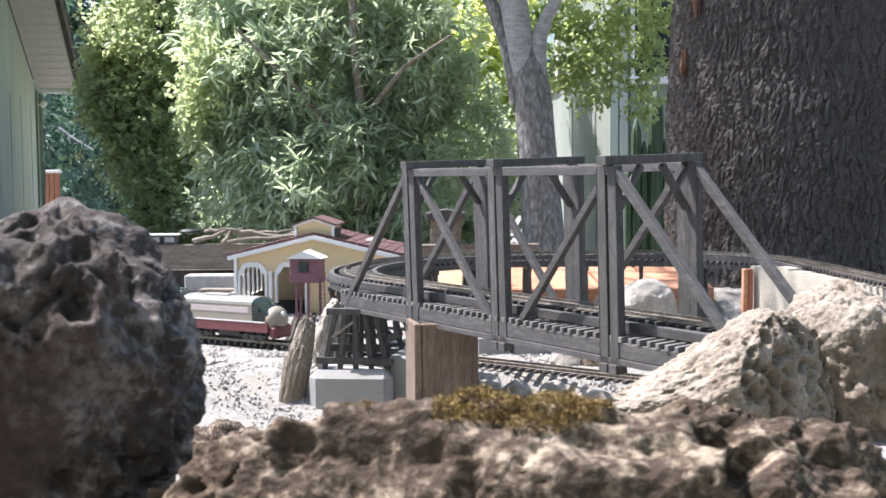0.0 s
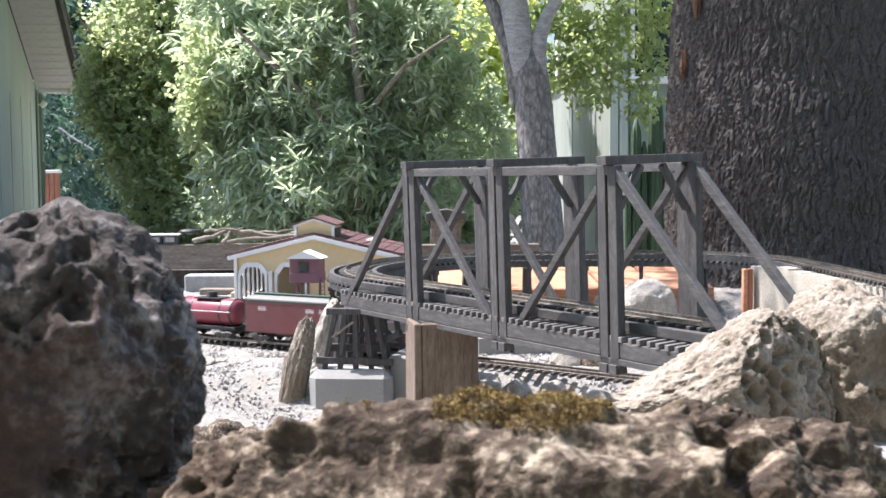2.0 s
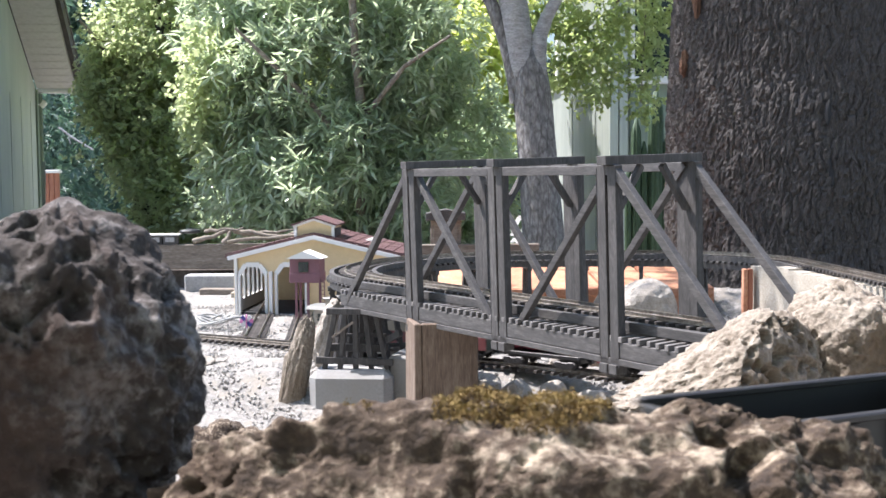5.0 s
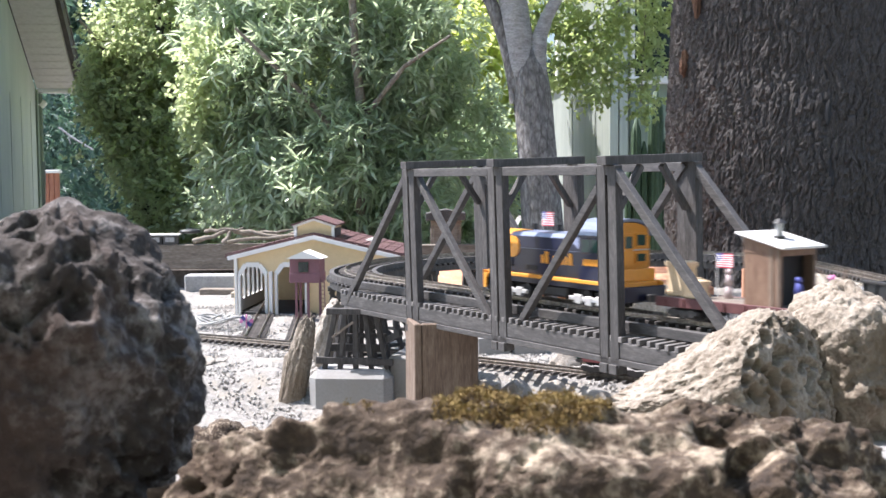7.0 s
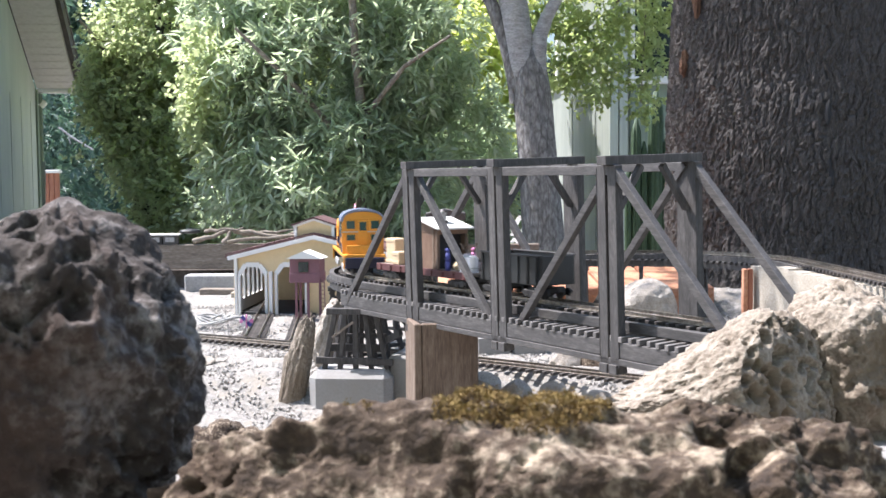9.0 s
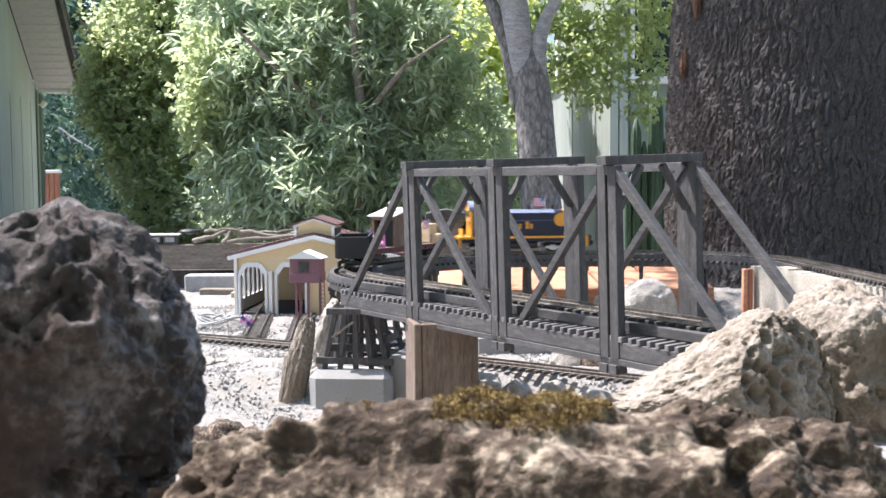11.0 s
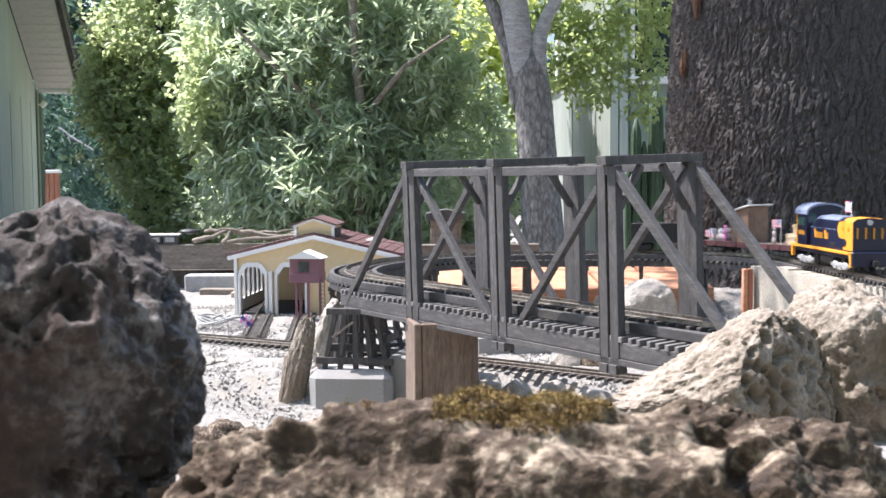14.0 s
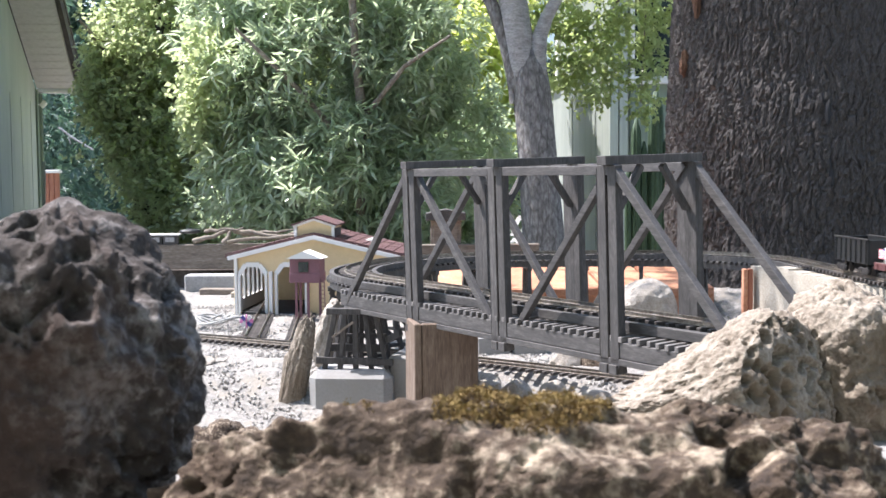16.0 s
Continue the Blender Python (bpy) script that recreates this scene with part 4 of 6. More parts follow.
sof = part("soffit", beamed((-0.02, 0.155, slope_z(0) + 0.03), (2.6, 0.155, slope_z(2.6) + 0.03), 0.30, 0.02), "soffit", house_l)
board = part("soffit_board", boxed((-0.052, 0.006, -0.004), (0.052, 0.30, 0.004), 0.002), "soffit", sof)
tilt = -math.degrees(math.atan(PITCH))
for i in range(24):
    x = 0.035 + i * 0.107 * math.cos(math.atan(PITCH))
    o = board if i == 0 else board.copy()
    if i:
        scene.collection.objects.link(o)
    o.matrix_basis = pose(x, 0, slope_z(x) + 0.012, 0, tilt, 0)
part("barge_board", beamed((-0.06, 0.325, slope_z(0) + 0.05), (2.6, 0.325, slope_z(2.66) + 0.05), 0.035, 0.11), "roof_dark", house_l)
part("roof", beamed((-0.08, 0.0, slope_z(0) + 0.11), (2.6, 0.0, slope_z(2.68) + 0.11), 0.70, 0.03), "roof_dark", house_l)
part("gutter", boxed((-0.07, 0.0, slope_z(0) - 0.035), (-0.02, 0.285, slope_z(0) + 0.03), 0.012), "white", house_l, "white rain gutter")
dp = part("downpipe", rodded((-0.045, 0.025, -1.6), (-0.045, 0.025, slope_z(0) - 0.04), 0.018), "siding_dark_shaded", house_l)
part("pipe_elbow", rodded((-0.045, 0.025, slope_z(0) - 0.14), (-0.06, 0.06, slope_z(0) - 0.10), 0.026), "white", dp)
fence = thing("fence_panel", pose(-3.31, 9.6, 0), "red-brown wooden fence panel with a pale cap", "fence")
for i in range(3):
    part("board", boxed((-0.062 + i * 0.043, -0.012, -1.6), (-0.022 + i * 0.043, 0.012, 0.055), 0.003), "redwood", fence)
part("cap", boxed((-0.075, -0.03, 0.055), (0.08, 0.03, 0.082), 0.004), "white", fence)
pole = thing("garden_stake", Matrix(), "pale garden stakes leaning on the house", "stake")
part("stake", rodded((-3.12, 8.72, -1.5), (-3.02, 8.6, 0.14), 0.012), "siding_pale_lit", pole)

# ---- house behind the trees ----
house_r = thing("house", Matrix.Translation((1.24, 8.4, 0)), "pale green wooden house behind the trees", "house")
# same siding: the sunlit side is painted paler, the shaded front darker
front_r = part("wall", boxed((0.15, 0, -1.2), (3.0, 0.15, 3.2)), "siding_dark_shaded", house_r)
side_r = part("wall", boxed((0.0, 0.0, -1.2), (0.148, 4.2, 3.2), 0, Matrix.Rotation(radians(5), 4, "Z")), "siding_pale_lit", house_r)
for x in (0.03, 0.10):
    part("corner_board", boxed((x - 0.03, -0.02, -1.2), (x + 0.03, 0.004, 3.2)), "siding", house_r)
for i in range(4):
    part("batten", boxed((-0.005, 0.45 + i * 0.9, -1.2), (0.002, 0.456 + i * 0.9, 3.2), 0, Matrix.Rotation(radians(5), 4, "Z")), "siding_pale_lit", side_r)
for i in range(8):
    part("batten", boxed((0.16 + i * 0.2, -0.006, -1.2), (0.172 + i * 0.2, 0.004, 3.2)), "siding_dark_shaded", front_r)
win = part("window", boxed((0.18, -0.012, 0.72), (0.75, 0.0, 1.5)), "pane", house_r, "dark window pane")
part("sill", boxed((0.14, -0.05, 0.665), (0.80, 0.01, 0.72), 0.006), "white", win)
part("frame", boxed((0.15, -0.03, 0.72), (0.18, 0.0, 1.5)), "white", win)
win2 = part("window", boxed((-0.012, 2.0, 0.86), (0.0, 3.3, 1.7), 0, Matrix.Rotation(radians(5), 4, "Z")), "pane", house_r, "dark window pane")
part("sill", boxed((-0.05, 1.9, 0.79), (0.01, 3.4, 0.86), 0, Matrix.Rotation(radians(5), 4, "Z")), "white", win2)
part("frame", boxed((-0.03, 1.9, 0.86), (0.01, 2.0, 1.7), 0, Matrix.Rotation(radians(5), 4, "Z")), "white", win2)


def cactus(x, y, top, r, label):
    c = thing("columnar_cactus", pose(x, y, -0.7), label, "cactus", "cacti by the wall")
    bm = bmesh.new()
    h, seg = top + 0.7, 32
    rings = []
    for j in range(13):
        f = j / 12
        rr = r * (1 if f < 0.86 else math.sqrt(max(0.02, 1 - ((f - 0.86) / 0.145) ** 2)))
        rings.append([bm.verts.new((rr * (1 + 0.16 * math.cos(8 * 2 * math.pi * k / seg)) * math.cos(2 * math.pi * k / seg), rr * (1 + 0.16 * math.cos(8 * 2 * math.pi * k / seg)) * math.sin(2 * math.pi * k / seg), h * f)) for k in range(seg)])
    for a, b in zip(rings[:-1], rings[1:]):
        for k in range(seg):
            bm.faces.new((a[k], a[(k + 1) % seg], b[(k + 1) % seg], b[k]))
    bm.faces.new(rings[-1])
    part("stem", bm, "cactus", c, smooth=True)


for x, top, r in ((1.283, 0.37, 0.03), (1.335, 0.22, 0.022), (1.412, 0.545, 0.045), (1.475, 0.235, 0.02), (1.23, 0.05, 0.02)):
    cactus(x, 7.5, top, r, "dark green ribbed columnar cactus by the house wall")

# added unseen behind the viewer: a dark wall that keeps skylight off front faces
part_wall = tagged(sheet("skylight_blocker", [(-7, -1.3, -0.4), (7, -1.3, -0.4), (7, -1.3, 4.6), (-7, -1.3, 4.6), (-7, -1.5, -0.4), (7, -1.5, -0.4), (7, -1.5, 4.6), (-7, -1.5, 4.6)],
                         [(0, 3, 2, 1), (4, 5, 6, 7), (3, 7, 6, 2), (0, 4, 7, 3), (1, 2, 6, 5), (0, 1, 5, 4)], "siding_dark_shaded"), "unseen dark green wall added to block skylight from behind", "wall", kind="structure")


# ---- things at the back of the yard ----
planter = thing("timber_planter", pose(-1.03, 5.3, -0.43), "long weathered timber beam edging the back of the yard", "planter")
part("beam", boxed((-0.425, -0.025, 0.006), (0.62, 0.03, 0.122), 0.004), "old_wood", planter)
part("beam", boxed((-0.30, 0.03, -0.09), (0.62, 0.10, 0.0), 0.004), "roof_dark", planter)
blk = tagged(part("concrete_block", boxed((-0.13, -0.05, -0.02), (0.16, 0.05, 0.075), 0.006), "concrete"), "grey concrete block under the timber beam", "block")
blk.matrix_basis = pose(-1.05, 5.18, -0.515, 0, 0, -2)
pipe_thing = tagged(part("drain_pipe", rodded((-0.13, 0, 0), (0.10, 0.06, 0.0), 0.038, 0.036, 20), "pipe", smooth=True), "grey drain pipe lying on the gravel", "pipe")
pipe_thing.matrix_basis = pose(-1.34, 5.0, -0.472, 0, 0, -4)
for x, y, w, mat, lab in ((-0.98, 5.05, 0.22, "old_wood", "weathered board lying on the gravel"), (-0.86, 4.9, 0.12, "stucco", "flat pale stone lying on the gravel")):
    o = tagged(part("board", boxed((-w / 2, -0.03, -0.015), (w / 2, 0.03, 0.012), 0.004), mat), lab, "board")
    o.matrix_basis = pose(x, y, -0.505, 0, 0, -4)
shed = thing("model_shed", pose(-1.245, 5.3, -0.308), "row of grey toy sheds under one white flat roof", "model building")
for i in range(3):
    body = part("stall", boxed((-0.2 + i * 0.068, -0.02, 0), (-0.136 + i * 0.068, 0.03, 0.042), 0.002), "gondola_black" if i == 1 else "grey_wood", shed)
    part("shutter", boxed((-0.19 + i * 0.068, -0.024, 0.012), (-0.148 + i * 0.068, -0.019, 0.034)), "concrete", body)
part("roof", boxed((-0.205, -0.026, 0.042), (0.01, 0.036, 0.05), 0.002), "white", shed)


def driftwood():
    rng = random.Random(11)
    specs = [((-1.17, 5.28, -0.295), (-0.98, 5.30, -0.243), 0.011), ((-0.98, 5.30, -0.243), (-0.74, 5.28, -0.282), 0.012), ((-1.12, 5.32, -0.25), (-0.93, 5.27, -0.235), 0.008), ((-1.0, 5.25, -0.293), (-0.63, 5.26, -0.262), 0.009),
             ((-0.80, 5.3, -0.288), (-0.60, 5.3, -0.225), 0.009), ((-0.95, 5.33, -0.262), (-0.62, 5.33, -0.243), 0.007), ((-1.02, 5.26, -0.305), (-0.99, 5.27, -0.25), 0.013)]
    for a, b, r in specs:
        d = thing("driftwood", Matrix(), "bleached grey driftwood stick lying on the timber beam", "driftwood", "driftwood pile")
        a, b = Vector(a), Vector(b)
        pts = []
        for k in range(7):
            f = k / 6
            p = a.lerp(b, f)
            pts.append((p.x, p.y + rng.uniform(-0.006, 0.006), p.z + rng.uniform(-0.006, 0.006), r * (1.1 - 0.5 * f) * rng.uniform(0.85, 1.15)))
        lathe_trunk("stick", pts, "twig", 8, 0.2, rng.random() * 9, d)


driftwood()
dark_lump = tagged(part("dark_stone", stone_mesh(31, (0.05, 0.03, 0.012), 2, 0.3), "gondola_black"), "flat dark stone lying on the pile of driftwood", "stone")
dark_lump.matrix_basis = pose(-1.19, 5.32, -0.248)
bed = thing("timber_edging", pose(0.09, 5.0, -0.345), "grey timber edging board behind the loop", "edging")
part("board", boxed((-0.36, -0.02, -0.02), (0.335, 0.02, 0.045), 0.004), "old_wood", bed)
part("board", boxed((-0.36, -0.015, -0.19), (0.335, 0.015, -0.022), 0.004), "old_wood", bed)
lantern = thing("bird_box", pose(0.013, 5.06, -0.32), "weathered wooden box with a shallow overhanging roof", "bird box")
part("body", boxed((-0.068, -0.05, -0.2), (0.068, 0.05, 0.135), 0.003), "old_wood", lantern)
part("roof", prism([(-0.088, 0), (-0.088, 0.032), (0, 0.05), (0.088, 0.032), (0.088, 0)], 0.16, Matrix.Translation((0, -0.08, 0.125)), 0.002), "grey_wood", lantern)
part("front_board", boxed((-0.055, -0.056, 0.0), (0.055, -0.049, 0.12), 0.002), "old_wood", lantern)

# terracotta edging under the back line
for i in range(5):
    t = thing("terracotta_trough", pose(-0.02 + i * 0.205, 4.12, -0.53), "terracotta trough set along the back line", "planter", "terracotta troughs")
    bm = bmesh.new()
    L = 0.192
    vs = [bm.verts.new(v) for v in ((0, 0, 0), (L, 0, 0), (L, 0.6, 0), (0, 0.6, 0), (0, 0, 0.118), (L, 0, 0.118), (L, 0.6, 0.150), (0, 0.6, 0.150))]
    for f in ((0, 1, 5, 4), (1, 2, 6, 5), (2, 3, 7, 6), (3, 0, 4, 7), (4, 5, 6, 7), (3, 2, 1, 0)):
        bm.faces.new([vs[k] for k in f])
    bmesh.ops.bevel(bm, geom=bm.edges[:], offset=0.004, segments=2, affect="EDGES")
    part("body", bm, "terracotta", t)
    part("rim", boxed((0.002, -0.008, 0.088), (L - 0.002, 0.006, 0.117), 0.003), "terracotta", t)

stone("granite_rock", (0.605, 3.42, -0.43), (0.108, 0.10, 0.125), "granite", "pale granite boulder below the bridge deck", 21, 5, 0.08, 0.03, 9, 0.35, 10, category="rock", square=4.5)
stone("granite_rock", (0.34, 3.12, -0.525), (0.055, 0.05, 0.045), "granite", "grey broken stone beside the lower track", 23, 3, 0.15, 0, 9, 0.85, 0)
stone("granite_rock", (0.43, 3.1, -0.52), (0.06, 0.05, 0.05), "tufa_front", "brown-grey stone beside the lower track", 24, 3, 0.15, 0, 9, 0.8, 30)
for i, (x, y, z, a, b, c) in enumerate(((0.10, 2.80, -0.53, 0.045, 0.04, 0.05), (0.175, 2.72, -0.535, 0.05, 0.04, 0.045), (0.265, 2.70, -0.53, 0.06, 0.04, 0.04), (0.05, 2.5, -0.58, 0.03, 0.03, 0.03), (0.36, 2.66, -0.545, 0.06, 0.04, 0.035))):
    stone("white_rock", (x, y, z), (a, b, c), "granite", "pale angular rock lining the lower track", 40 + i, 3, 0.12, 0, 9, 0.9, i * 40, "rocks by the lower track")
for i, x in enumerate((0.145, 0.248)):
    o = tagged(part("concrete_block", boxed((-0.046, -0.04, -0.06), (0.052, 0.04, 0.0), 0.006), "concrete"), "grey concrete edging block behind the lower track", "block", "edging blocks")
    o.matrix_basis = pose(x, 3.36, -0.474, 0, -2, -3 + i * 4)
slab = tagged(part("upright_slab", stone_mesh(91, (0.036, 0.028, 0.158), 6, 0.22, 0.05, 5.0, 0.3, 3.0), "tufa"), "tall thin rough stone slab standing on edge", "stone")
slab.matrix_basis = pose(-0.388, 2.93, -0.51, 0, 13, 20)
slab2 = tagged(part("upright_slab", boxed((-0.02, -0.018, -0.10), (0.02, 0.018, 0.085), 0.007), "tufa"), "short stone slab leaning on a taller one", "stone")
slab2.matrix_basis = pose(-0.415, 2.98, -0.55, 0, 9, 0)
rock_p = stone("pale_rock", (-0.322, 3.10, -0.43), (0.035, 0.04, 0.10), "granite", "pale pointed rock beside the trestle", 54, 5, 0.2, 0.06, 5, 0, 0)
rock_p.matrix_basis = pose(-0.322, 3.10, -0.435, 0, 14, 0)
stone("flat_stone", (-0.70, 3.2, -0.525), (0.055, 0.05, 0.02), "granite", "flat pale stone half buried in gravel", 57, 3, 0.12, 0, 9, 0.8, 0)
stone("flat_stone", (-0.40, 2.62, -0.60), (0.035, 0.03, 0.02), "granite", "small grey stone at the foot of the slab", 58, 3, 0.12, 0, 9, 0.8, 0)
for i, (x, y, r) in enumerate(((-0.55, 2.32, 0.075), (-0.47, 2.36, 0.07), (-0.40, 2.30, 0.062), (-0.34, 2.38, 0.06), (-0.43, 2.22, 0.06), (-0.51, 2.20, 0.065), (-0.28, 2.34, 0.05))):
    stone("rubble_stone", (x, y, -0.585), (r, r * 0.8, r * 1.1), "tufa_front", "rough brown stone at the foot of the gravel bank", 100 + i, 4, 0.22, 0.06, 5.0, 0, i * 50, "stones below the gravel")
stone("small_stone", (0.345, 0.94, -0.24), (0.012, 0.012, 0.012), "tufa", "small pale stone on the gravel bank", 59, 3, 0.15, 0, 9, 0.7, 0)

# retaining wall under the right-hand curve
rw = thing("retaining_wall", Matrix.Translation((0.955, 3.5, -0.56)) @ Matrix.Rotation(math.atan2(-0.6, 0.14), 4, "Z"), "rough cream stucco retaining wall under the curve", "wall")
bm = bmesh.new()
n = 12
for k in range(n):
    x0, x1 = k * 0.9 / n, (k + 1) * 0.9 / n
    box(bm, (x0, 0.0, 0), (x1, 0.045, 0.283 - 0.006 * abs(k - 2) ** 0.5))
part("render_coat", bm, "stucco", rw)
tp = thing("clay_post", pose(0.936, 3.47, -0.56), "red-brown clay post beside the retaining wall", "post")
part("face", boxed((-0.014, -0.012, 0), (0.0, 0.012, 0.268), 0.002), "terracotta", tp)
part("side", boxed((0.001, -0.012, 0), (0.016, 0.012, 0.268), 0.002), "redwood", tp)


# sidings into the engine house
def siding(name, a, b, label):
    a, b = Vector((*a, -0.508)), Vector((*b, -0.508))
    ln = path_of(a[:2], math.degrees(math.atan2(b.y - a.y, b.x - a.x)), [("s", (b - a).length)])
    return track(name, ln, lambda s: -0.506, 0.0, ln[-1, 3], label)


siding("siding_track", (-0.62, 3.62), (-0.72, 4.68), "model siding track leading into the engine house")
siding("siding_track", (-0.46, 3.52), (-0.56, 4.68), "model siding track leading into the engine house")


def wire_coil():
    c = thing("wire_coil", pose(-0.815, 3.95, -0.512), "loose coil of grey cable lying on the gravel", "cable")
    rng = random.Random(4)
    for k in range(4):
        bm = bmesh.new()
        r = 0.05 + 0.012 * k
        pts = [Vector((r * math.cos(a) + 0.01 * k, 0.8 * r * math.sin(a), 0.006 + 0.012 * (1 + math.sin(a * 2 + k)))) for a in np.linspace(0, 2 * math.pi, 22)]
        for a, b in zip(pts[:-1], pts[1:]):
            rod(bm, a, b, 0.0035, seg=6)
        part("loop", bm, "pipe", c)


wire_coil()
pin = thing("pinwheel", pose(-0.645, 3.68, -0.512), "tiny pink and white toy pinwheel standing in the gravel", "ornament")
part("stick", rodded((0, 0, 0), (0, 0, 0.045), 0.0015, seg=6), "white", pin)
for k in range(8):
    a = k * math.pi / 4
    part("vane", beamed((0, -0.004, 0.045), (0.022 * math.cos(a), -0.006, 0.045 + 0.022 * math.sin(a)), 0.003, 0.012), ("pink", "flag_white", "pink", "flag_blue")[k % 4], pin)


def scatter(name, count, area, mat, lo, hi, label, seed, keep=None):
    """Loose stones over a stretch of ground, joined."""
    rng = random.Random(seed)
    base = stone_mesh(seed, (1, 1, 0.7), 1, 0.3)
    vs = np.array([v.co[:] for v in base.verts])
    fs = np.array([[v.index for v in f.verts] for f in base.faces])
    base.free()
    V, F = [], []
    done = 0
    while done < count:
        x, y = rng.uniform(area[0], area[1]), rng.uniform(area[2], area[3])
        if abs(float(np.interp(x, LOW[:, 0], LOW[:, 1])) - y) < 0.062 or (keep and not keep(x, y)):
            continue
        r = lo + (hi - lo) * rng.random() ** 2.5
        m = np.array(Euler((rng.uniform(0, 6), rng.uniform(0, 6), rng.uniform(0, 6))).to_matrix())
        s = np.array([rng.uniform(0.7, 1.3), rng.uniform(0.7, 1.3), rng.uniform(0.6, 1.0)]) * r
        F.append(fs + done * len(vs))
        V.append((vs * s) @ m.T + np.array([x, y, ground_z(x, y) + r * 0.2]))
        done += 1
    ob = sheet(name, np.concatenate(V).tolist(), np.concatenate(F).tolist(), mat)
    return tagged(ob, label, "gravel", kind="stuff")


scatter("gravel_stones", 16000, (-1.0, 0.5, 2.2, 3.35), "pebble", 0.0015, 0.0065, "loose pale gravel stones over the yard", 71)
scatter("gravel_stones", 8000, (-1.1, -0.25, 3.3, 4.6), "pebble", 0.002, 0.0065, "loose pale gravel stones over the yard", 72)
scatter("gravel_stones", 900, (0.75, 1.15, 3.2, 4.1), "pebble", 0.004, 0.012, "loose gravel under the curve", 73)
scatter("gravel_stones", 260, (0.30, 0.50, 0.72, 0.92), "pebble", 0.002, 0.006, "loose gravel on the bank beside the near line", 74)


def moss():
    """Tufts of moss along the crest of the long front rock."""
    rng = np.random.default_rng(8)
    me, m = rock_b.data, np.array(rock_b.matrix_basis)
    co = np.array([v.co[:] for v in me.vertices]) @ m[:3, :3].T + m[:3, 3]
    no = np.array([v.normal[:] for v in me.vertices]) @ m[:3, :3].T
    patch = np.array([noise.noise(Vector((p[0] * 30, p[1] * 30, 4))) for p in co])
    ok = (no[:, 2] > 0.45) & (co[:, 2] > -0.080 + 0.12 * np.abs(co[:, 0] - 0.03)) & (co[:, 0] > -0.06) & (co[:, 0] < 0.12) & (patch > -0.05)
    pts, nn = co[ok], no[ok]
    n = 16000
    i = rng.integers(0, len(pts), n)
    d = nn[i] + rng.normal(scale=0.6, size=(n, 3))
    d /= np.linalg.norm(d, axis=1)[:, None]
    p = pts[i] + rng.normal(scale=0.0008, size=(n, 3))
    L = rng.uniform(0.0004, 0.0011, size=(n, 1))
    s = np.cross(d, rng.normal(size=(n, 3)))
    s /= np.linalg.norm(s, axis=1)[:, None]
    v = np.stack([p - s * 0.0004, p + s * 0.0004, p + d * L], 1).reshape(-1, 3)
    ob = sheet("moss", v.tolist(), np.arange(3 * n).reshape(-1, 3).tolist(), "moss")
    tagged(ob, "yellow-green moss growing along the top of the front rock", "moss", kind="stuff")


moss()


# ---- rolling stock: local x forward, y to the left, z up from the rail heads ----
def bogie(parent, x, spread=0.055, wheel=0.0145, frame_mat="black_metal", width=0.088):
    b = part("bogie", boxed((x - spread * 0.95, -0.02, 0.016), (x + spread * 0.95, 0.02, 0.028), 0.002), "black_metal", parent)
    for s in (-1, 1):
        bm = bmesh.new()
        y = s * width / 2
        box(bm, (x - spread, y - 0.003, 0.012), (x + spread, y + 0.003, 0.020), 0.001)
        for dx in (-0.55, 0.55):
            box(bm, (x + dx * spread - 0.010, y - 0.004, 0.006), (x + dx * spread + 0.010, y + 0.004, 0.024), 0.002)
        box(bm, (x - 0.010, y - 0.004, 0.004), (x + 0.010, y + 0.004, 0.022), 0.002)
        part("side_frame", bm, frame_mat, b)
        for dx in (-0.55, 0.55):
            part("wheel", rodded((x + dx * spread, s * 0.0205, wheel), (x + dx * spread, s * 0.026, wheel), wheel, seg=18), "black_metal", b)
    for dx in (-0.55, 0.55):
        part("axle", rodded((x + dx * spread, -0.026, wheel), (x + dx * spread, 0.026, wheel), 0.003, seg=8), "black_metal", b)
    return b


def coupler(parent, x, d):
    bm = boxed((min(x, x + d * 0.018), -0.004, 0.022), (max(x, x + d * 0.018), 0.004, 0.030), 0.001)
    box(bm, (x + d * 0.014 - 0.004, -0.007, 0.019), (x + d * 0.014 + 0.004, 0.007, 0.033), 0.001)
    part("coupler", bm, "black_metal", parent)


def flag_of(name, parent_label, pole_h, w, h):
    """A small striped flag on a stick, in rigid strips."""
    f = thing(name, Matrix(), parent_label, "flag")
    part("pole", rodded((0, 0, 0), (0, 0, pole_h + h), 0.0012, seg=6), "white", f)
    for k in range(13):
        z = pole_h + h * k / 13
        bm = bmesh.new()
        x0 = 0.0 if k < 6 else w * 0.4
        for i in range(6):
            a, b = x0 + (w - x0) * i / 6, x0 + (w - x0) * (i + 1) / 6
            ya, yb = 0.0022 * math.sin(a / w * 6), 0.0022 * math.sin(b / w * 6)
            beam(bm, (-a, ya, z + h / 26), (-b, yb, z + h / 26), 0.0008, h / 13 - 0.00004)
        part("stripe", bm, "flag_red" if k % 2 == 0 else "flag_white", f)
    can = part("canton", boxed((-w * 0.4, -0.0006, pole_h + h * 6 / 13), (-0.0006, 0.0012, pole_h + h - 0.0001)), "flag_blue", f)
    for r in range(3):
        for c in range(4):
            x, z = -w * (0.06 + 0.095 * c), pole_h + h * (0.54 + 0.15 * r)
            part("star", boxed((x - 0.0011, -0.0012, z - 0.0011), (x + 0.0011, 0.0018, z + 0.0011)), "flag_white", can)
    return f


